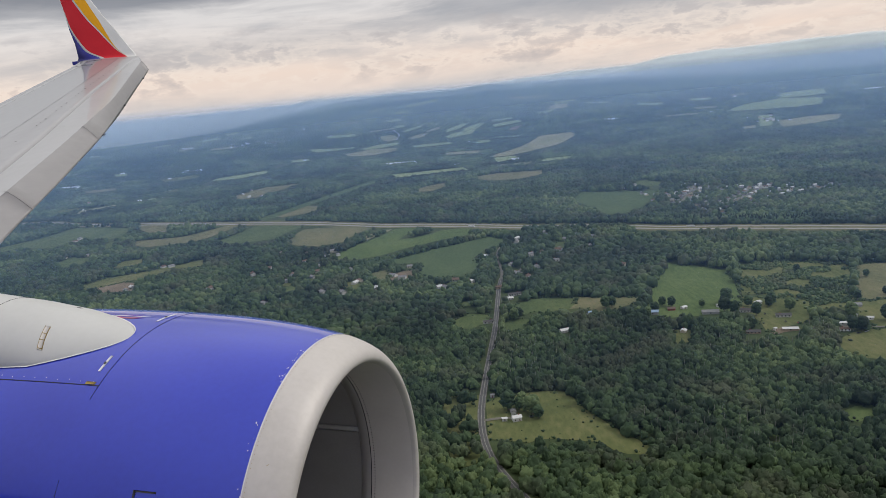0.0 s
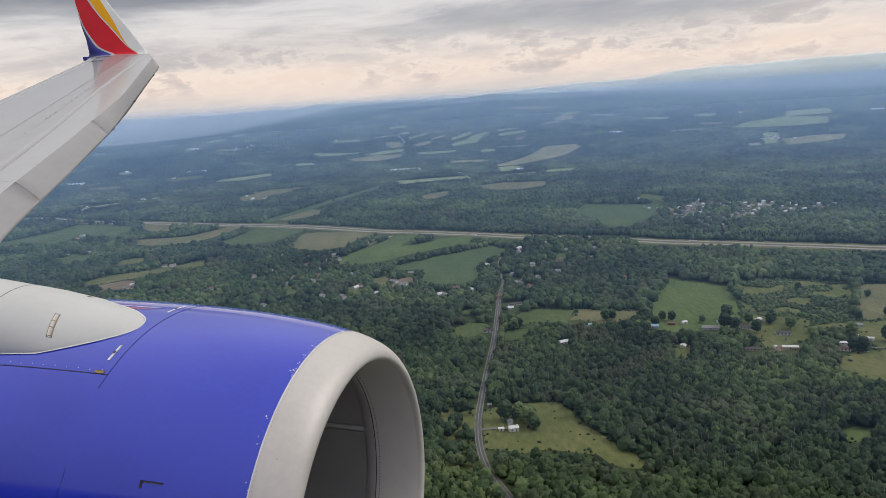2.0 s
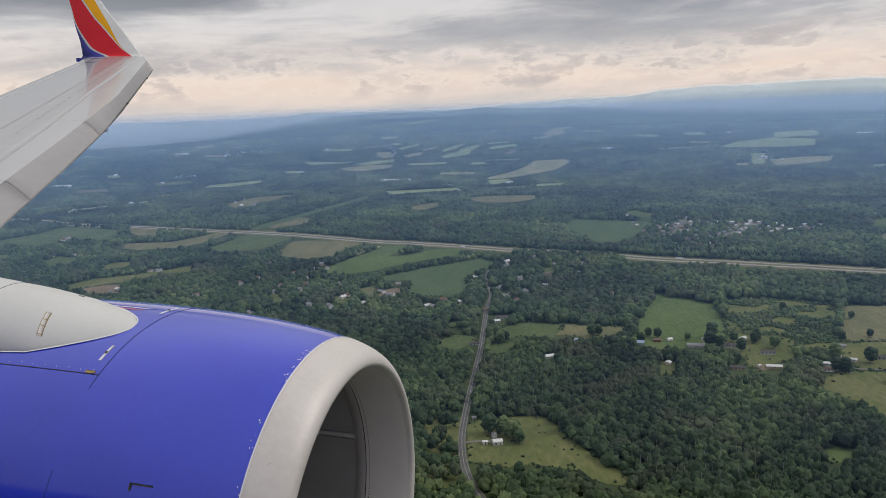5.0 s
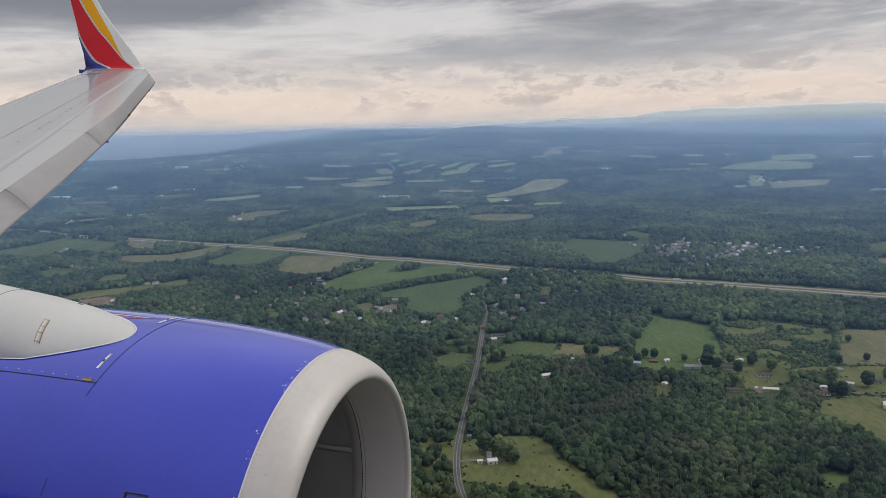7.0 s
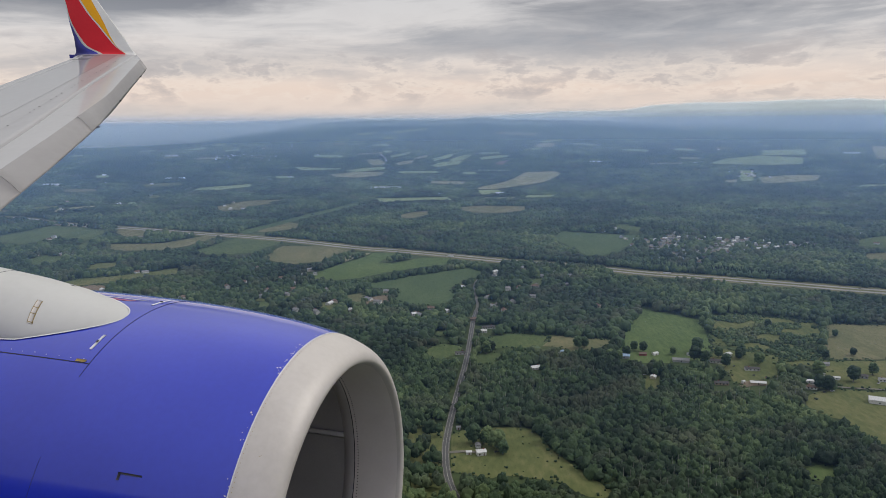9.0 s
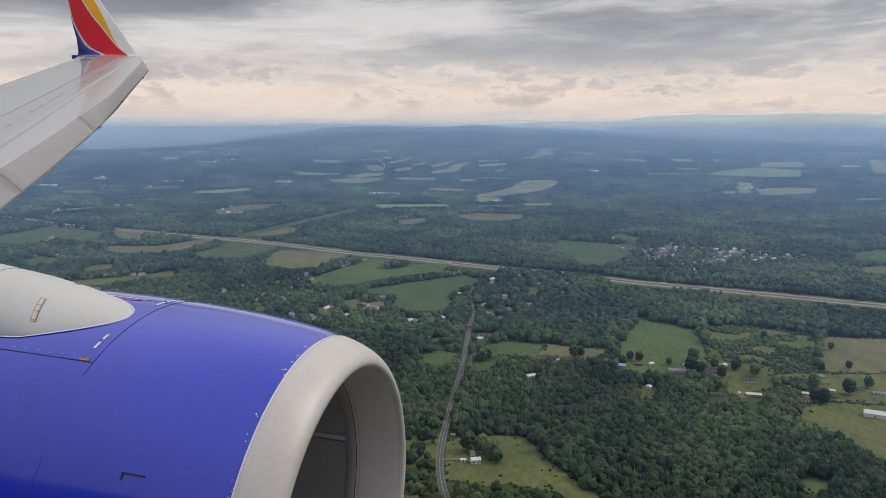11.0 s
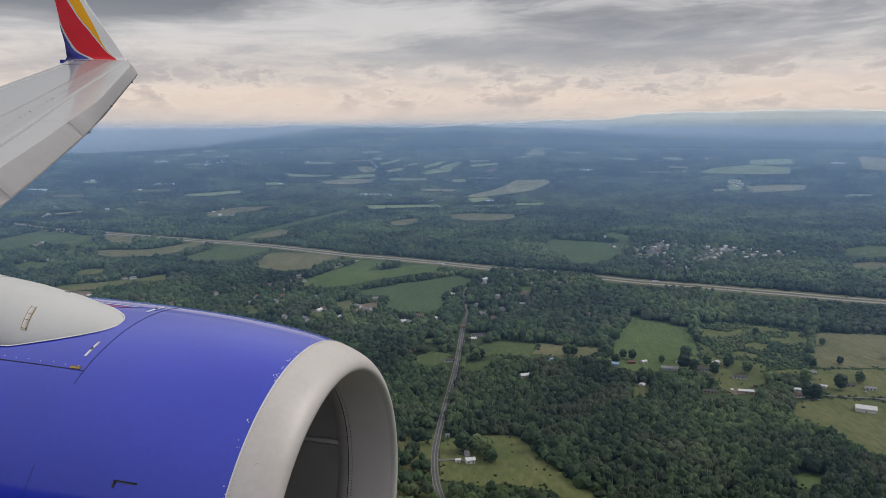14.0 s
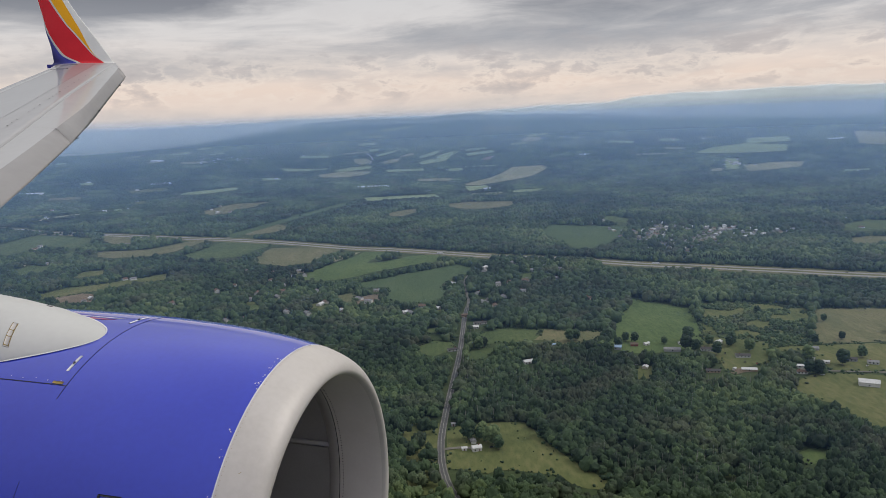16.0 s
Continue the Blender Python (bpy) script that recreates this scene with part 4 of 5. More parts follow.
def places(r0, r1, a0, a1, gap, rng):
    """Scattered places in a ring sector, clear of fields, roads and houses."""
    # a jittered grid over the bounding box keeps an even canopy
    xs = np.arange(-r1, r1, gap)
    ys = np.arange(0, r1, gap)
    gx, gy = np.meshgrid(xs, ys)
    gx = gx + (np.arange(len(ys)) % 2)[:, None] * gap / 2
    x = (gx + rng.uniform(-0.42, 0.42, gx.shape) * gap).ravel()
    y = (gy + rng.uniform(-0.42, 0.42, gy.shape) * gap).ravel()
    r, a = np.hypot(x, y), np.degrees(np.arctan2(x, y))
    keep = (r >= r0) & (r < r1) & (a >= a0) & (a < a1)
    x, y = x[keep], y[keep]
    keep = np.ones(len(x), bool)
    for n_, k_, pts in FIELDS:
        few = (n_ in ("scrub", "marsh")) & (rng.uniform(0, 1, len(x)) < 0.3)
        # crowns stand back from the near rim, so that open ground shows behind them
        k = 1 / 0.966 if pts[0][1] < 2700 else 1 / 0.986
        keep &= ~(inside(x, y, pts) | inside(x * k, y * k, pts)) | few
    for line, d in ((road_line, 7.5), (hw_line, 27)):
        keep &= ~near_line(x, y, line[::2], d)
    for pts in LANES:
        keep &= ~near_line(x, y, smooth_line(pts, 30), 6)
    for h in HOUSES:
        keep &= np.hypot(x - h[1], y - h[2]) > 0.55 * h[4] + 4
        # keep the side that faces the valley open
        keep &= np.hypot(x - h[1] * 0.975, y - h[2] * 0.975) > 0.5 * h[4] + 3
        keep &= np.hypot(x - h[1] * 0.955, y - h[2] * 0.955) > 0.3 * h[4] + 2
    for vx, vy in VILLAGE + SCATTER + HAMLET:
        for q, d in ((1.0, 10.5), (0.985, 10), (0.97, 9)):
            keep &= np.hypot(x - vx * q, y - vy * q) > d
    keep &= ~(near_line(x, y, [p * 0.965 for p in hw_line[::2]], 24) & (((x > -640) & (x < 130)) | (x > 330)))
    keep &= ~(near_line(x, y, [p * 0.985 for p in hw_line[::2]], 20) & (((x > -900) & (x < 130)) | (x > 330)))
    return x[keep], y[keep]


rng = np.random.default_rng(11)
DOME = []
for k in range(5):
    q = np.random.default_rng(k + 40)
    base = [(math.cos(i * 1.2566) * q.uniform(0.75, 1.2), math.sin(i * 1.2566) * q.uniform(0.75, 1.2), q.uniform(-0.3, 0.35)) for i in range(5)]
    DOME.append((np.array(base + [(q.uniform(-0.2, 0.2), q.uniform(-0.2, 0.2), 1.0)]), np.array([(i, (i + 1) % 5, 5) for i in range(5)])))
SMALL = [crown_template(1, k + 30, -0.30, 0.30) for k in range(5)]
FINE = [crown_template(3, k + 1, -0.40, 0.26) for k in range(9)]
MIDDLE = [crown_template(2, k + 20, -0.30, 0.27) for k in range(6)]
v8 = [(math.cos(k * math.pi / 3), math.sin(k * math.pi / 3), -0.2) for k in range(6)] + [(0.62 * math.cos(k * math.pi / 3 + 0.4), 0.62 * math.sin(k * math.pi / 3 + 0.4), 0.62) for k in range(6)] + [(0.05, 0, 1.0)]
f8 = [t for k in range(6) for t in ((k, (k + 1) % 6, 6 + k), ((k + 1) % 6, 6 + (k + 1) % 6, 6 + k), (6 + k, 6 + (k + 1) % 6, 12))]
COARSE = []
for k in range(5):
    jig = np.random.default_rng(k).uniform(0.78, 1.22, (13, 1))
    COARSE.append((np.array(v8) * jig, np.array(f8)))


def wood(name, templates, r0, r1, a0, a1, gap, label):
    x, y = places(r0, r1, a0, a1, gap, rng)
    r = np.hypot(x, y)
    tall = np.array([noise.noise(Vector((p * 0.006, q * 0.006, 2.0))) for p, q in zip(x, y)])
    thin = np.array([noise.noise(Vector((p * 0.010, q * 0.010, 8.0))) for p, q in zip(x, y)])
    keep = rng.uniform(0, 1, len(x)) < 1.0 - 0.55 * np.clip(thin - 0.25, 0, 0.5) * 2
    x, y, r, tall = x[keep], y[keep], r[keep], tall[keep]
    s = np.clip(1.0 - 0.62 * (r - 2600) / 2200, 0.38, 1.0)
    sr = gap * rng.uniform(0.42, 0.88, len(x)) * (1.15 if templates is DOME else np.where(rng.uniform(0, 1, len(x)) < 0.14, 1.45, 1.0))
    h = (10.5 + 5.0 * tall + rng.normal(0, 2.1, len(x))) * s
    h = np.clip(h, 4 * s, 20)
    sz = np.maximum(sr * rng.uniform(0.8, 1.3, len(x)), rng.uniform(0.36, 0.52, len(x)) * h)
    if templates is DOME:
        sz = 0.7 * sz
    z = ground_z(x, y) + np.maximum(h - sz, 0.4 * sz)
    v, f = spread(templates, x, y, z, sr, sz, rng)
    return tagged(new(name, tri_mesh(name, v, f, M_WOODS)), label, "woods", kind="stuff")


wood("near_woods", FINE, 470, 900, -9, 36, 5.9, "dense green broadleaf woods with rounded uneven crowns")
wood("near_woods", SMALL, 470, 900, -40, -9, 7.5, "dense green broadleaf woods with rounded uneven crowns")
wood("middle_woods", MIDDLE, 900, 1600, -38, 36, 7.4, "dark green woods round fields and houses")
wood("far_woods", COARSE, 1600, 2600, -38, 36, 8.7, "dark blue-green woods across the valley")
wood("hill_woods", DOME, 2600, 4790, -38, 36, 10.0, "hazy woods rising to the hills")


# a dark belt of pines along the far side of the highway
cone = [(math.cos(k * math.pi / 4) * q, math.sin(k * math.pi / 4) * q, z) for z, q in ((0.0, 1.0), (0.30, 0.78), (0.34, 0.88), (0.62, 0.45), (0.66, 0.55)) for k in range(8)] + [(0, 0, 1.0)]
cone_f = [t for i in range(4) for k in range(8) for t in ((8 * i + k, 8 * i + (k + 1) % 8, 8 * i + 8 + k), (8 * i + (k + 1) % 8, 8 * i + 8 + (k + 1) % 8, 8 * i + 8 + k))] + [(32 + k, 32 + (k + 1) % 8, 40) for k in range(8)]
PINE = [(np.array(cone) * np.random.default_rng(k + 60).uniform(0.85, 1.15, (41, 1)), np.array(cone_f)) for k in range(4)]
belt = [p for p in smooth_line(HIGHWAY, 4.5) if 360 < p.x < 650]
bx = np.concatenate([[p.x * q for p in belt] for q in (1.030, 1.035, 1.040, 1.045)]) + rng.uniform(-2, 2, 4 * len(belt))
by = np.concatenate([[p.y * q for p in belt] for q in (1.030, 1.035, 1.040, 1.045)]) + rng.uniform(-2, 2, 4 * len(belt))
v, f = spread(PINE, bx, by, np.full(len(bx), 0.5), rng.uniform(2.2, 3.4, len(bx)), rng.uniform(10, 15, len(bx)), rng)
tagged(new("pine_belt", tri_mesh("pine_belt", v, f, M_PINE, False)), "dark dense belt of pines beside the highway", "trees", kind="stuff")


def branch(a, b, r0, r1, sides=6):
    d = (b - a).normalized()
    u = d.orthogonal().normalized()
    w = d.cross(u)
    ring = lambda p, r: [tuple(p + (u * math.cos(k * 2 * math.pi / sides) + w * math.sin(k * 2 * math.pi / sides)) * r) for k in range(sides)]
    return grid_data([ring(a, r0), ring(a.lerp(b, 0.5) + u * r0 * 0.2, (r0 + r1) / 2), ring(b, r1)], True)


def make_tree(seed, h=13.0, w=5.2):
    rnd_ = random.Random(seed)
    ob = thing("tree", label="single broadleaf tree with a rounded crown in a field", category="tree", group="field trees")
    top = Vector((rnd_.uniform(-0.4, 0.4), rnd_.uniform(-0.4, 0.4), h * 0.5))
    items = [branch(Vector((0, 0, -0.3)), top, 0.38, 0.2)]
    for k in range(6):
        a = k * 1.05 + rnd_.uniform(-0.3, 0.3)
        items.append(branch(top * rnd_.uniform(0.55, 0.95), Vector((math.cos(a) * w * 0.6, math.sin(a) * w * 0.6, h * rnd_.uniform(0.55, 0.8))), 0.16, 0.05, 5))
    part("trunk", mesh_of("trunk", *join_data(*items), M_BARK), ob, "grey trunk and limbs")
    vs, fs, n = [], [], 0
    for k in range(20):
        tv, tf = MIDDLE[k % len(MIDDLE)]
        a, e = 2.4 * k + rnd_.uniform(-0.3, 0.3), -1 + 2 * k / 19
        s_ = math.sqrt(max(0.05, 1 - 0.85 * e * e)) * w * 0.52
        c = np.array((math.cos(a) * s_, math.sin(a) * s_, h * (0.50 + 0.30 * e)))
        q = rnd_.uniform(0.36, 0.52) * w
        vs.append(tv * q * np.array((1, 1, 0.9)) + c)
        fs.append(tf + n)
        n += len(tv)
    part("crown", tri_mesh("crown", np.concatenate(vs), np.concatenate(fs), M_TREE), ob, "dark green clumped foliage")
    return ob


TREES = [make_tree(k + 1, 12 + 2 * k % 5, 4.8 + 0.5 * (k % 3)) for k in range(4)]
AT = [(297, 893), (316, 868), (330, 900), (232, 920), (252, 912), (236, 888), (212, 876), (181, 922), (190, 925), (420, 768), (428, 764), (40, 640), (46, 634), (52, 628), (30, 640), (44, 646), (56, 618),
      (350, 880), (372, 872), (378, 880), (326, 862), (388, 850), (345, 843), (480, 870), (520, 880), (470, 790), (438, 806), (505, 812), (330, 905), (262, 905), (222, 870), (60, 905), (66, 912), (58, 925), (100, 640), (470, 1010), (540, 960), (600, 900)]
for k, (x, y) in enumerate(AT):
    m = pose(x, y, float(ground_z(x, y)) + 0.3, 0, 0, 47 * k) @ Matrix.Scale(0.95 + 0.1 * (k * 5 % 6), 4)
    if k < 4:
        TREES[k].matrix_world = m
    else:
        q = copy_thing(TREES[k % 4], m)
        q.scale = (0.95 + 0.1 * (k * 5 % 6),) * 3

# shrubs and tussocks in the meadow and the brush
bx, by = rng.uniform(15, 145, 260), rng.uniform(570, 675, 260)
ok = inside(bx, by, FIELDS[0][2])
cx, cy = rng.uniform(380, 575, 4200), rng.uniform(860, 1100, 4200)
brush = [q[2] for q in FIELDS if q[0] == 'brush'][0]
ok_ = inside(cx, cy, brush) & (np.array([noise.noise(Vector((p * 0.03, q * 0.03, 5.0))) for p, q in zip(cx, cy)]) > -0.12)
cx, cy = cx[ok_], cy[ok_]
bx, by = np.concatenate((bx[ok][:24], cx)), np.concatenate((by[ok][:24], cy))
ok = np.ones(len(bx), bool)
for n_, k_, pts in FIELDS[1:]:
    if n_ != 'brush':
        ok &= ~inside(bx, by, pts)
bx, by = bx[ok], by[ok]
sr = np.where(by > 800, rng.uniform(0.8, 3.0, len(bx)) * rng.uniform(0.7, 1.2, len(bx)), rng.uniform(0.5, 1.5, len(bx)))
v, f = spread(MIDDLE, bx, by, 0.4 * sr + 0.3, sr, sr * rng.uniform(0.7, 1.3, len(bx)), rng)
tagged(new("shrubs", tri_mesh("shrubs", v, f, M_WOODS)), "low scattered shrubs and tussocks in rough grass", "shrubs", kind="stuff")

# brush along the rims of the nearer fields
ex, ey = [], []
for n_, k_, pts in FIELDS:
    if min(p[1] for p in pts) > 1350:
        continue
    for (x0, y0), (x1, y1) in zip(pts, pts[1:] + pts[:1]):
        m = int(math.hypot(x1 - x0, y1 - y0) / 2.6)
        t = rng.uniform(0, 1, m)
        ex += list(x0 + (x1 - x0) * t + rng.normal(0, 2.6, m))
        ey += list(y0 + (y1 - y0) * t + rng.normal(0, 2.6, m))
ex, ey = np.array(ex), np.array(ey)
ok = np.array([noise.noise(Vector((p * 0.04, q * 0.04, 9.0))) for p, q in zip(ex, ey)]) > -0.15
ok &= ~near_line(ex, ey, road_line[::2], 5)
for h in HOUSES:
    ok &= np.hypot(ex - h[1], ey - h[2]) > 0.6 * h[4] + 3
ex, ey = ex[ok], ey[ok]
sr = rng.uniform(0.5, 2.1, len(ex)) * rng.uniform(0.6, 1.2, len(ex))
v, f = spread(SMALL, ex, ey, 0.4 * sr + 0.3, sr, sr * rng.uniform(0.6, 1.3, len(ex)), rng)
tagged(new("field_brush", tri_mesh("field_brush", v, f, M_WOODS)), "ragged brush along the rims of fields", "shrubs", kind="stuff")

# pale dead trunks that stand out of the wet woods
sx, sy = places(520, 1000, 2, 36, 11, rng)
tv, tf = [], []
for k, (x, y) in enumerate(zip(sx, sy)):
    if noise.noise(Vector((x * 0.01, y * 0.01, 30))) < 0.12:
        continue
    a = Vector((x, y, 3.0))
    b = Vector((x + rng.uniform(-0.8, 0.8), y + rng.uniform(-0.8, 0.8), rng.uniform(12, 16.5)))
    vv, ff = branch(a, b, 0.26, 0.08, 3)
    tv.append((vv, ff))
if tv:
    tagged(new("dead_trees", mesh_of("dead_trees", *join_data(*tv), M_SNAG)), "bare pale dead trunks among green woods", "trees", kind="stuff")


# ---- the airliner: x forward, y out along the wing, z up ----
PLANE = Matrix.Translation((0, 0, H)) @ Matrix(((0.97635, 0.21481, 0.0246), (-0.21239, 0.97417, -0.07674), (-0.04045, 0.0697, 0.99675))).to_4x4()
plane = thing("airliner", PLANE, "airliner in flight with blue engine and grey wing", "aircraft")
LIP = Vector((-1.0164, 2.8368, -2.1793))      # centre of the intake's front rim
EX, EY, EZ = Vector((0.99796, -0.05653, 0.02955)), Vector((0.05656, 0.9984, 0.0)), Vector((-0.0295, 0.00167, 0.99956))      # the engine's own axes
RIM, FULL, LONG, POW = 0.7927, 1.03, 1.6894, 2.2985


def cowl_r(x):
    """The nacelle's outer radius, x metres behind its front rim."""
    u = min(max(x / LONG, 0), 1)
    r = RIM + (FULL - RIM) * (1 - (1 - u) ** POW) ** (1 / POW)
    if x > 1.9:
        r -= 0.10 * (x - 1.9) ** 2 * 0.9
    return r


def on_axis(x, r, deg):
    a = radians(deg)
    return LIP - EX * x - EY * (r * math.sin(a)) + EZ * (r * math.cos(a))


def revolve(profile, n=144):
    return grid_data([[tuple(on_axis(x, r, k * 360 / n)) for k in range(n)] for x, r in profile], True)


def patch(radius, x0, x1, d0, d1, lift=0.003, nx=2, nd=8, skew=0.0):
    """A thin raised plate that follows a curved skin."""
    rows = []
    for i in range(nx + 1):
        x = x0 + (x1 - x0) * i / nx
        rows.append([tuple(on_axis(x + skew * j / nd, radius(x + skew * j / nd, d0 + (d1 - d0) * j / nd) + lift, d0 + (d1 - d0) * j / nd)) for j in range(nd + 1)])
    v, f = grid_data(rows)
    n = len(v)
    low = [tuple(Vector(p) - (Vector(p) - on_axis((LIP - Vector(p)).dot(EX), 0, 0)).normalized() * 0.006) for p in v]
    rim = [j for j in range(nd + 1)] + [i * (nd + 1) + nd for i in range(1, nx + 1)] + [nx * (nd + 1) + j for j in range(nd - 1, -1, -1)] + [i * (nd + 1) for i in range(nx - 1, 0, -1)]
    walls = [(rim[k], rim[(k + 1) % len(rim)], n + rim[(k + 1) % len(rim)], n + rim[k]) for k in range(len(rim))]
    return v + low, f + walls


skin = lambda x, d: cowl_r(x)
JOINT, SPLIT = 0.1704, 0.962       # where lip meets paint, and the panel gap

THROAT, DEEP = 0.762, 0.22
inner = [DEEP - DEEP * k / 14 for k in range(15)]
inner = [(x, THROAT + (RIM - THROAT) * (1 - math.sqrt(max(0, 1 - (1 - x / DEEP) ** 2)))) for x in inner]
outer = [(JOINT * (k / 16) ** 1.9, 0) for k in range(1, 17)]
outer = [(x, cowl_r(x)) for x, _ in outer]
lip = part("inlet_lip", mesh_of("inlet_lip", *revolve(inner[12:] + outer), M_LIP), plane, "bare grey aluminium intake lip")
# same lip, its inner face coloured paler to stand for light inside the intake
part("lip_lining", mesh_of("lip_lining", *revolve(inner[:13]), M_DUCT), lip, "inner face of the intake lip, colour brightened for light inside")
cowl = part("inlet_cowl", mesh_of("inlet_cowl", *revolve([(JOINT + (SPLIT - JOINT) * k / 16, cowl_r(JOINT + (SPLIT - JOINT) * k / 16)) for k in range(17)]), M_BLUE), plane, "glossy blue painted engine cowl")
fan_cowl = part("fan_cowl", mesh_of("fan_cowl", *revolve([(SPLIT + 2.5 * k / 24, cowl_r(SPLIT + 2.5 * k / 24)) for k in range(25)]), M_BLUE), plane, "glossy blue painted engine cowl")
part("panel_gap", mesh_of("panel_gap", *patch(skin, SPLIT - 0.0012, SPLIT + 0.0012, -60, 28.5, 0.0012, 1, 60), M_GAP), fan_cowl, "dark gap between cowl panels")
part("exhaust_nozzle", mesh_of("exhaust_nozzle", *revolve([(3.38, cowl_r(3.38)), (3.9, 0.62), (4.5, 0.42), (4.5, 0.40), (3.4, 0.55)], 48), M_FAN), plane, "dark metal exhaust")
part("joint_line", mesh_of("joint_line", *revolve([(JOINT - 0.0015, cowl_r(JOINT) + 0.0015), (JOINT + 0.0035, cowl_r(JOINT) + 0.0025)]), M_CHIP), cowl, "thin white paint edge")
part("inlet_duct", mesh_of("inlet_duct", *revolve([(DEEP, THROAT), (0.26, 0.7615), (0.282, 0.762)]), M_DUCT), plane, "grey intake duct")
part("duct_gap", mesh_of("duct_gap", *revolve([(0.282, 0.762), (0.2825, 0.768), (0.2865, 0.768), (0.287, 0.7625)]), M_SEAM), plane, "dark gap round the duct")
part("lining_rim", mesh_of("lining_rim", *revolve([(0.287, 0.7625), (0.345, 0.765), (0.346, 0.771)]), M_LINER), plane, "plain rim of the lining")
part("duct_lining", mesh_of("duct_lining", *revolve([(0.346, 0.771), (0.55, 0.776), (0.8, 0.787), (1.05, 0.80), (1.3, 0.80)]), M_LINER_PANEL), plane, "dark perforated lining")
for d in (-87.4, -27.4, 32.6, 92.6, 152.6, 212.6):
    part("lining_seam", mesh_of("lining_seam", *patch(lambda x, q: float(np.interp(x, (0.34, 0.55, 0.8, 1.05), (0.7655, 0.772, 0.783, 0.797))), 0.346, 1.04, d, d + 2.5, 0.0, 6, 4), M_LINER), plane, "plain bar between lining panels")

# fan: spinner, disc and blades
fan = part("fan_hub", mesh_of("fan_hub", *revolve([(0.62, 0.003), (0.70, 0.06), (0.85, 0.15), (1.0, 0.215), (1.12, 0.24), (1.3, 0.25)], 40), M_FAN), plane, "grey pointed spinner")
bl = []
for k in range(9):
    r = 0.235 + 0.555 * k / 8
    tw, c = radians(25 + 42 * k / 8), 0.11 + 0.03 * k / 8
    bl.append([tuple(LIP + EX * (-1.14 + s * c * math.cos(tw)) + EY * (s * c * math.sin(tw)) + EZ * r) for s in (-1, -0.3, 0.3, 1)])
blade = mesh_of("fan_blade", *grid_data(bl), M_FAN)
turn_to = Matrix.Translation(LIP)
for k in range(24):
    part("fan_blade", blade, fan, at=turn_to @ Matrix.Rotation(k * 2 * math.pi / 24, 4, EX) @ turn_to.inverted())
part("fan_backing", mesh_of("fan_backing", *revolve([(1.3, 0.80), (1.32, 0.25)], 48), M_LINER), plane, "dark fan case")


def studs(places_, size, height=0.0015):
    """Small fastener heads on a curved skin, joined."""
    items = []
    for x, r, d in places_:
        c = on_axis(x, r, d)
        a = radians(d)
        n = EZ * math.cos(a) - EY * math.sin(a)
        u, w = EX, n.cross(EX)
        ring = [tuple(c + (u * math.cos(k * math.pi / 3) + w * math.sin(k * math.pi / 3)) * size + n * height) for k in range(6)]
        items.append((ring + [tuple(c + n * height * 2)], [(k, (k + 1) % 6, 6) for k in range(6)]))
    return join_data(*items)


part("rivet_row", mesh_of("rivet_row", *studs([(JOINT - 0.009, cowl_r(JOINT - 0.009), d) for d in np.arange(-80, 130, 1.15)], 0.0016), M_STAIN), lip, "row of small dark fasteners")
part("rivet_row", mesh_of("rivet_row", *studs([(0.262, 0.7605, d) for d in np.arange(0, 360, 1.3)], 0.0035, -0.0015), M_SEAM), lip, "row of small dark fasteners")
for x0, d0, d1 in ((0.098, 39.0, 39.5),):
    part("scratch", mesh_of("scratch", *patch(skin, x0, x0 + 0.0016, d0, d1, 0.0006, 1, 6, 0.008), M_STAIN), lip, "thin brown scratch")
rnd = random.Random(3)
for k in range(46):
    d = rnd.choice((rnd.uniform(-12, 60), rnd.uniform(2, 16)))
    x = JOINT + 0.004 + abs(rnd.gauss(0, 0.011))
    s = rnd.choice((rnd.uniform(0.0008, 0.002), rnd.uniform(0.001, 0.004)))
    c = on_axis(x, cowl_r(x) + 0.0016, d)
    a = radians(d)
    w = -EY * math.cos(a) - EZ * math.sin(a)
    ring = [tuple(c + EX * math.cos(q) * s * rnd.uniform(0.6, 1.4) + w * math.sin(q) * s * rnd.uniform(0.5, 1.6)) for q in (0, 1.05, 2.1, 3.14, 4.2, 5.2)]
    part("paint_chip", mesh_of("paint_chip", ring, [(0, 1, 2, 3, 4, 5)], M_CHIP), cowl, "flaked white paint chip")
part("hinge_gap", mesh_of("hinge_gap", *patch(skin, 0.957, 2.6, 24.45, 24.65, 0.0015, 20, 2), M_SEAM), fan_cowl, "dark gap at the cowl hinge")
part("oil_stain", mesh_of("oil_stain", *patch(skin, 0.985, 1.035, 23.5, 24.3, 0.0012, 3, 3), M_STAIN), fan_cowl, "yellow-brown stain")
part("hinge_studs", mesh_of("hinge_studs", *studs([(1.0 + 0.062 * k, cowl_r(1.0 + 0.062 * k) + 0.002, 23.4 + 0.25 * (k % 2)) for k in range(9)], 0.0022), M_CHIP), fan_cowl, "small pale fasteners")
for d0, d1 in ((14.5, 20.1), (-12.6, -4.5)):
    pl = part("access_strip", mesh_of("access_strip", *patch(skin, 1.004, 1.017, d0, d1, 0.002), M_CHIP), fan_cowl, "pale metal strip")
    part("strip_latch", mesh_of("strip_latch", *patch(skin, 1.008, 1.015, (d0 + d1) / 2 - 0.3, (d0 + d1) / 2 + 0.3, 0.007, 2, 2), M_SEAM), pl, "dark latch")
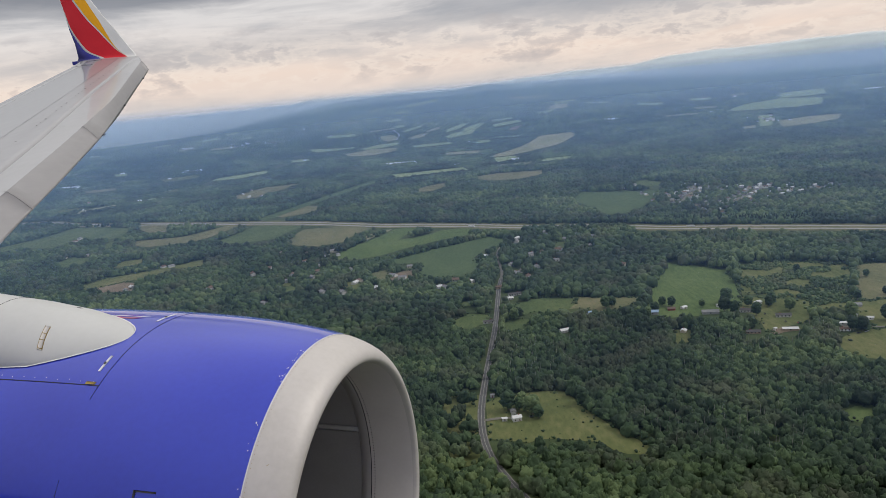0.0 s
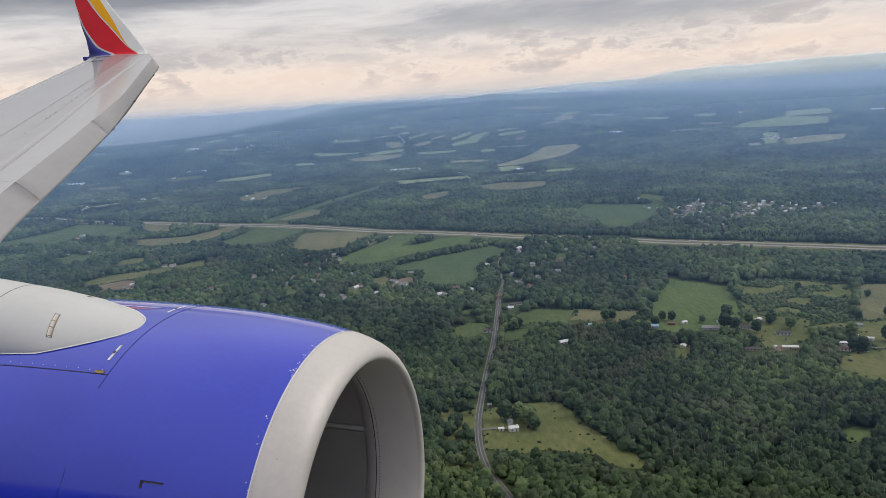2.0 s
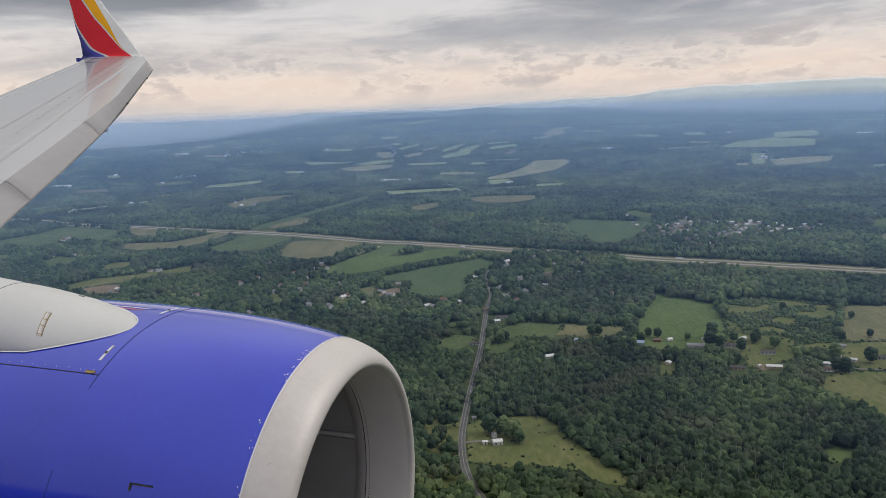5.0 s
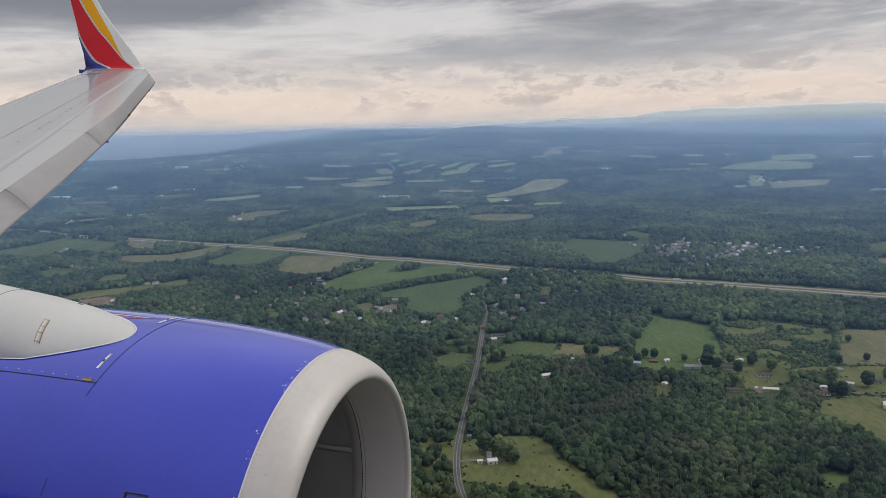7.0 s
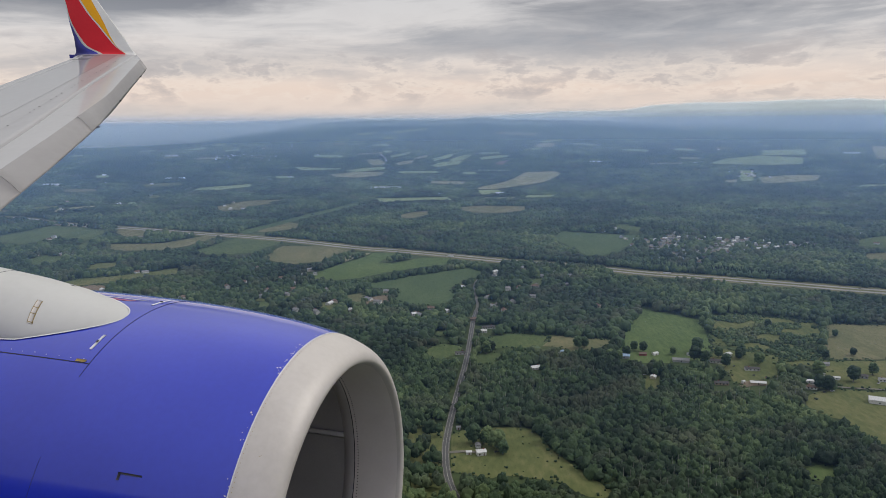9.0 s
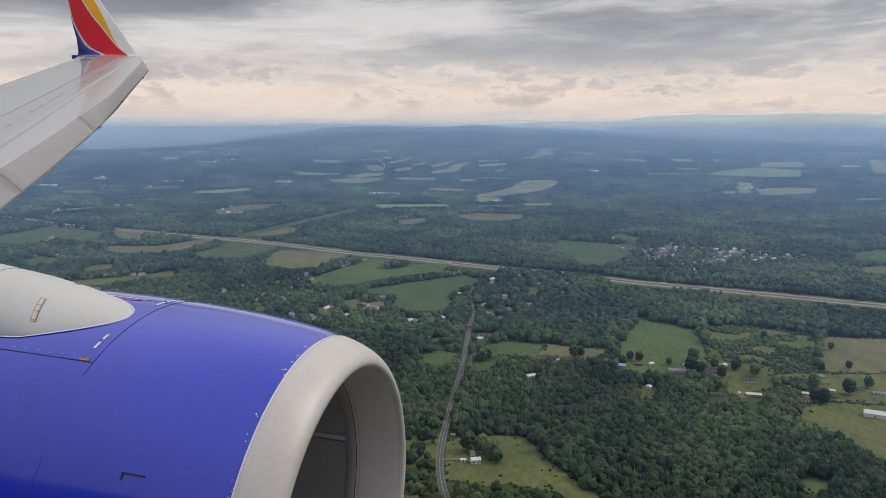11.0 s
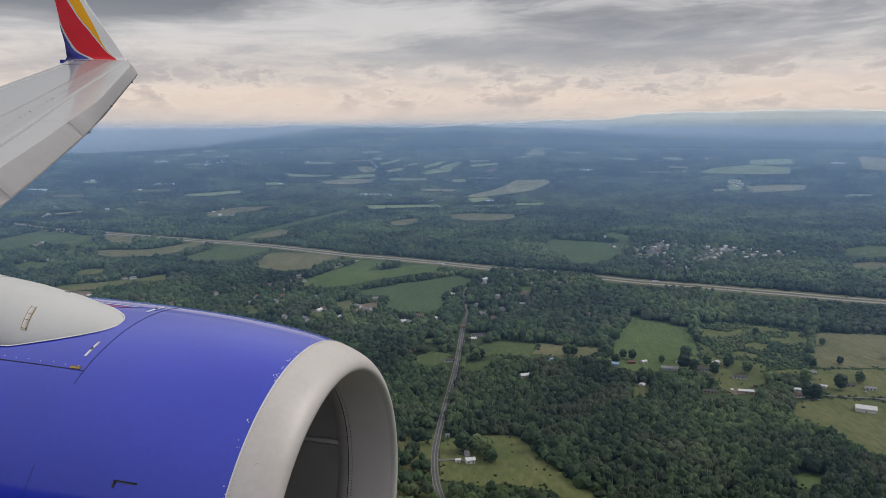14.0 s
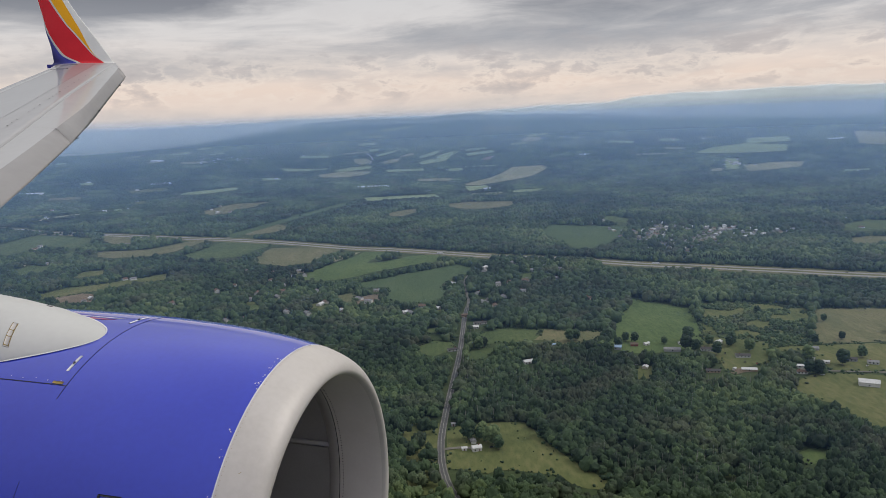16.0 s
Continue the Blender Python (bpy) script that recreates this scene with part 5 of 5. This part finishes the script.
# red and white reflection on the cowl top, painted as two thin patches
for d0, d1, x0, x1, m_, say in ((-6.8, -5.6, 1.12, 1.30, M_REFLECTION, "thin crimson reflection painted on the cowl"), (-8.2, -7.7, 1.08, 1.34, M_CHIP, "thin white reflection painted on the cowl")):
    part("paint_flash", mesh_of("paint_flash", *patch(skin, x0, x1, d0, d1, 0.0015, 10, 4, 0.05), m_), fan_cowl, say)
part("drain_scoop", mesh_of("drain_scoop", *patch(skin, 0.505, 0.60, 48.5, 48.9, 0.002, 4, 2), M_SEAM), cowl, "narrow dark slot")
part("drain_scoop", mesh_of("drain_scoop", *patch(skin, 0.590, 0.60, 48.6, 50.2, 0.002, 2, 3), M_SEAM), cowl, "narrow dark slot")
part("faint_seam", mesh_of("faint_seam", *patch(skin, 0.9398, 0.9406, 48.0, 60, 0.0008, 1, 12), M_SEAM), cowl, "scratch along a panel edge")


# pylon fairing on top of the engine
NOSE, MID = 1.024, 5.6


def fair_half(x):
    q = (x - NOSE) / 0.375
    return 14.5 * max(0.0, q) ** 0.53 if q < 1 else 14.5 + 5.0 * min(1, (x - NOSE - 0.375) / 0.9)


def fair_h(x):
    return float(np.interp(x, (NOSE, 1.06, 1.12, 1.20, 1.278, 1.44, 1.607, 2.4, 3.0, 3.8), (0.0, 0.010, 0.025, 0.040, 0.055, 0.090, 0.126, 0.225, 0.42, 0.6)))


def fair_r(x, d):
    q = min(1, abs(d - MID) / max(fair_half(x), 1e-3))
    return cowl_r(x) + fair_h(x) * (1 - q ** 2.2) ** 0.8


rows = []
for x in [NOSE + 0.003 * k * k for k in range(1, 12)] + [1.41 + 0.09 * k for k in range(26)]:
    hw_ = fair_half(x)
    rows.append([tuple(on_axis(x, fair_r(x, MID + hw_ * math.sin(q * math.pi / 2)) - (0.012 if abs(q) > 0.999 else 0), MID + hw_ * math.sin(q * math.pi / 2))) for q in np.linspace(-1, 1, 29)])
tip_ = tuple(on_axis(NOSE, cowl_r(NOSE) - 0.003, MID))
v, f = grid_data(rows)
f += [(len(v), k + 1, k) for k in range(28)]
fairing = part("pylon_fairing", mesh_of("pylon_fairing", v + [tip_], f, M_WHITE), plane, "smooth white fairing over the engine")
for side in (-1, 1):
    rim_rows = []
    for x in [NOSE + 0.003 + 0.0031 * k * k for k in range(12)] + [1.41 + 0.09 * k for k in range(20)]:
        rim_rows.append([tuple(on_axis(x - 0.004 * (x < 1.1), cowl_r(x) + 0.004, MID + side * (fair_half(x) + q))) for q in (-0.25, 0.22)])
    v, f = grid_data(rim_rows)
    part("fairing_seal", mesh_of("fairing_seal", v, f if side < 0 else [tuple(reversed(q)) for q in f], M_SILVER), fairing, "thin pale sealant line")
vent = part("vent", mesh_of("vent", *patch(fair_r, 1.394, 1.419, 9.5, 16.2, 0.0022, 2, 10, -0.038), M_LIP), fairing, "narrow metal vent")
for d in (11.8, 13.6, 15.8):
    part("vent_bar", mesh_of("vent_bar", *patch(fair_r, 1.394 - 0.038 * (d - 9.5) / 6.7, 1.419 - 0.038 * (d - 9.5) / 6.7, d, d + 0.15, 0.003, 2, 2), M_STAIN), vent, "dark bar")
for x0, x1 in ((1.3935, 1.3955), (1.4175, 1.4195)):
    part("vent_edge", mesh_of("vent_edge", *patch(fair_r, x0, x1, 9.5, 16.2, 0.003, 1, 10, -0.038), M_STAIN), vent, "brown edge")
part("fairing_seam", mesh_of("fairing_seam", *patch(fair_r, 1.75, 1.752, -8, 20, 0.001, 1, 24, 0), M_SEAM), fairing, "thin panel joint")
part("fairing_mark", mesh_of("fairing_mark", *patch(fair_r, 1.415, 1.437, -2.9, -2.1, 0.002, 2, 3), M_DARK), fairing, "small dark plate")

# wing, seen from above

def wing_z(y):
    return -0.1424 + (y - 15.6) * 0.1228


def x_nose(y):
    return float(np.interp(y, (1.2, 6.53, 8.26, 11.17, 15.6, 16.5), (-4.05, -6.20, -6.90, -8.14, -10.46, -11.0)))


def x_slat(y):
    return float(np.interp(y, (1.2, 7.35, 8.65, 11.95, 15.58, 16.5), (-4.3, -6.94, -7.52, -9.09, -10.72, -11.1)))


def x_lead(y):
    return float(np.interp(y, (1.2, 5.85, 7.5, 9.68, 13.23, 15.7), (-3.4, -5.63, -6.32, -7.29, -9.11, -10.36)))


def x_trail(y):
    return float(np.interp(y, (1.2, 8.0, 11.32, 12.87, 15.43, 16.6), (-9.0, -9.6, -10.62, -11.20, -12.16, -12.75)))


def camber(u):
    """Height over the chord plane, u from 0 at the front to 1 at the back."""
    return 0.05 * u * (1 - u) ** 1.2


rows = []
ys = list(np.linspace(1.2, 15.6, 30)) + [16.0, 16.4]
for y in ys:
    a, b = x_slat(y) + 0.0, x_trail(y)
    c = abs(b - a)
    top = [(a + (b - a) * u, y, wing_z(y) + camber(u) * c - 0.012 * (u > 0.98)) for u in (0, 0.06, 0.15, 0.3, 0.45, 0.6, 0.75, 0.9, 1.0)]
    low = [(a + (b - a) * u, y, wing_z(y) - 0.09 * c * math.sin(math.pi * (0.25 + 0.75 * u) ** 0.8) * 1.0 - 0.015) for u in (0.9, 0.7, 0.5, 0.3, 0.1, 0.0)]
    rows.append(top + low)
v, f = grid_data(rows, True)
f.append(tuple(range(len(v) - len(rows[0]), len(v))))
wing = part("wing", mesh_of("wing", v, f, M_GREY), plane, "long grey painted wing with a pale worn surface")


def on_wing(x, y, lift=0.004):
    a, b = x_slat(y), x_trail(y)
    u = min(max((x - a) / (b - a), 0), 1)
    return (x, y, wing_z(y) + camber(u) * abs(b - a) + lift)


def wing_strip(y0, y1, u0, u1, w, lift=0.004, n=14):
    rows = []
    for k in range(n + 1):
        t = k / n
        y = y0 + (y1 - y0) * t
        u = u0 + (u1 - u0) * t
        x = x_slat(y) + (x_trail(y) - x_slat(y)) * u
        rows.append([on_wing(x + w / 2, y, lift), on_wing(x - w / 2, y, lift)])
    return grid_data(rows)


M_SPOIL = material("darker_grey_panel_paint", ((0.27, 0.265, 0.275), (0.325, 0.32, 0.33)), 0.8, 9, 0.4, coat=0.7, stretch=(1, 0.35, 1))
# rear panel with a darker tone, and the joints that run along the span
rows = []
for y in np.linspace(2.0, 16.2, 30):
    a, b = x_slat(y), x_trail(y)
    rows.append([on_wing(a + (b - a) * u, y, 0.003) for u in (0.30, 0.45, 0.65, 0.864)])
part("aileron_panel", mesh_of("aileron_panel", *grid_data(rows), M_SPOIL), wing, "darker grey rear panel")
rows = []
for y in np.linspace(2.0, 16.2, 30):
    a, b = x_slat(y), x_trail(y)
    rows.append([on_wing(a + (b - a) * u, y, 0.003) for u in (0.866, 0.89, 0.925)])
part("trailing_strip", mesh_of("trailing_strip", *grid_data(rows), M_SLAT), wing, "paler strip along the trailing edge")
rows = []
for y in np.linspace(2.0, 16.2, 30):
    a, b = x_slat(y), x_trail(y)
    rows.append([on_wing(a + (b - a) * u, y, 0.003) for u in (0.927, 0.96, 0.996)])
part("trailing_tab", mesh_of("trailing_tab", *grid_data(rows), M_SPOIL), wing, "grey tab along the trailing edge")
rnd = random.Random(8)
for k in range(26):
    y = 8.6 + 0.27 * k + rnd.uniform(-0.08, 0.08)
    if rnd.random() < 0.25:
        continue
    part("fastener", mesh_of("fastener", *wing_strip(y, y + rnd.uniform(0.02, 0.06), 0.155, 0.155, rnd.uniform(0.015, 0.04), 0.007, 2), M_DARK), wing, "small dark mark")
part("panel_joint", mesh_of("panel_joint", *wing_strip(3.0, 15.2, 0.155, 0.155, 0.003, 0.0065, 24), M_JOINT), wing, "thin joint")
part("slat_gap", mesh_of("slat_gap", *wing_strip(2.0, 15.5, 0.010, 0.010, 0.003, 0.006, 24), M_JOINT), wing, "dark gap behind the slat")

# slats: a pale upper face and a nose that curls down
for y0, y1 in ((2.0, 6.505), (6.511, 9.355), (9.361, 15.62)):
    rows, nose = [], []
    for y in np.linspace(y0, y1, 13):
        s, n_, l_, z = x_slat(y) + 0.03, x_nose(y), max(x_lead(y), x_nose(y) + 0.09), wing_z(y)
        up_ = [(s, y, z + 0.006), (s + (n_ - s) * 0.5, y, z + 0.014), (n_, y, z + 0.002)]
        curl = [(n_ + (l_ - n_) * q, y, z + 0.002 - 0.205 * q ** 1.25) for q in (0, 0.12, 0.4, 0.7, 0.92, 1.0)]
        back = [(n_ + (l_ - n_) * 0.6, y, z - 0.28), (s, y, z - 0.10)]
        rows.append(up_)
        nose.append(curl + back)
    v, f = grid_data(rows)
    sl = part("slat", mesh_of("slat", v, [tuple(reversed(q)) for q in f], M_SLAT), plane, "pale grey slat along the front of the wing")
    v, f = grid_data(nose)
    k = len(nose[0])
    f += [tuple(range(k)), tuple(range(len(v) - 1, len(v) - k - 1, -1))]
    part("slat_nose", mesh_of("slat_nose", v, f, M_NOSE), sl, "darker metal slat nose")
for y in (9.68, 11.75, 14.5):
    vx, vf = box_data(x_lead(y) - 0.02, x_lead(y) + 0.022, y - 0.015, y + 0.015, wing_z(y) - 0.225, wing_z(y) - 0.20)
    part("slat_drain", mesh_of("slat_drain", vx, vf, M_SEAM), wing, "small dark fitting")
for y, n in ((14.6, 0), (13.9, 1)):
    a = Vector(on_wing(x_trail(y) + 0.05, y + 1.4, 0.02))
    part("static_wick", mesh_of("static_wick", *branch(a, a + Vector((-0.40, -0.10, -0.02)), 0.006, 0.003, 5), M_DARK), wing, "thin static wick")

# winglet: height, front and back edges, and the painted bands
HB = (0.05, 0.13, 0.18, 0.28, 0.50, 0.80, 1.0, 1.38, 1.68, 2.3)
HT = (0.0, 0.12, 0.47, 0.80, 1.14, 1.50, 2.3)
FRONT = (-11.02, -11.19, -11.54, -11.86, -12.22, -12.57, -13.25)
BACK = (-12.80, -12.83, -12.96, -13.13, -13.28, -13.46, -13.85)
OUT = (16.35, 16.52, 16.66, 16.78, 16.92, 17.07, 17.40)
B1 = (0.47, 0.38, 0.27, 0.17, 0.09, 0.03, 0.0, 0.0, 0.0, 0.0)              # blue | white line
B2 = (0.53, 0.45, 0.34, 0.23, 0.14, 0.07, 0.035, 0.03, 0.03, 0.03)        # white line | red
B3 = (0.86, 0.82, 0.78, 0.73, 0.68, 0.62, 0.55, 0.47, 0.40, 0.28)         # red | white line
B4 = (0.865, 0.83, 0.795, 0.75, 0.71, 0.66, 0.59, 0.53, 0.47, 0.37)       # white line | yellow
B5 = (0.868, 0.833, 0.80, 0.756, 0.75, 0.785, 0.81, 0.83, 0.84, 0.80)     # yellow | silver
rows, inner_i = [], []
for k in range(41):
    h = 2.3 * (k / 40) ** 1.6
    g = lambda t: float(np.interp(h, HT, t))
    x0, x1, y = g(BACK), g(FRONT), g(OUT)
    c = x1 - x0
    us, last = [], 0
    band = lambda t: sum(float(np.interp(h + q, HB, t)) for q in (-0.06, -0.02, 0.02, 0.06)) / 4
    edges = [0.0, band(B1), band(B2), band(B3), band(B4), band(B5), 0.97, 1.0]
    row = []
    for e in edges:
        th = 0.055 * math.sin(math.pi * min(1, max(0, e)) ** 0.7) * (1 - 0.3 * h / 2.3)
        row.append((x0 + c * e, y - th, -0.12 + h))
    for e in (0.8, 0.5, 0.2):
        row.append((x0 + c * e, y + 0.055, -0.12 + h))
    rows.append(row)
v, f = grid_data(rows, True)
cols = [2, 1, 0, 1, 3, 4, 4, 4, 4, 4, 4]
index = [cols[j % 11] for j in range(len(f))]
winglet = part("winglet", mesh_of("winglet", v, f, [M_RED, M_WHITE, M_INDIGO, M_YELLOW, M_SILVER], True, None), plane, "upturned wing tip painted blue, red and yellow")
order = {2: 2, 1: 1, 0: 0, 3: 3, 4: 4}
winglet.data.polygons.foreach_set("material_index", [order[i] for i in index])
bx0 = box_data(-13.02, -12.75, 16.50, 16.62, -0.15, -0.06)
part("tail_light", mesh_of("tail_light", *bx0, M_INDIGO, False), winglet, "dark fairing at the trailing edge")
# blend between wing and winglet
rows = []
for k in range(9):
    t = k / 8
    y = 15.55 + 0.85 * t
    zz = wing_z(y) - 0.02
    rows.append([(x_nose(15.6) + (-11.02 - x_nose(15.6)) * t + 0.02, y, zz - 0.06), (x_nose(15.6) - 0.02 + (-11.04 - x_nose(15.6)) * t, y, zz + 0.008), (-11.35 - 0.15 * t, y, zz + 0.035), (-12.0, y, zz + 0.035), (x_trail(y) + 0.02, y, zz + 0.01)])
part("tip_fairing", mesh_of("tip_fairing", *grid_data(rows), M_GREY), wing, "smooth blend into the wing tip")

# the cabin behind the viewer, which the paint reflects
rows = []
for x, k in ((-20.5, 0.05), (-20, 0.45), (-17, 0.75), (-12, 1.0), (-6, 1.0), (0, 1.0), (6, 1.0), (9, 0.95), (11.5, 0.75), (13.2, 0.42), (13.8, 0.05)):
    rows.append([(x, -2.33 + 1.88 * k * math.cos(q), -0.55 + 1.88 * k * math.sin(q) + (0.6 * (1 - k) if x < 0 else -0.3 * (1 - k))) for q in np.linspace(0, 2 * math.pi, 48, endpoint=False)])
v, f = grid_data(rows, True)
part("fuselage", mesh_of("fuselage", v, [tuple(reversed(q)) for q in f], M_BLUE), plane, "blue cabin side behind the viewer")
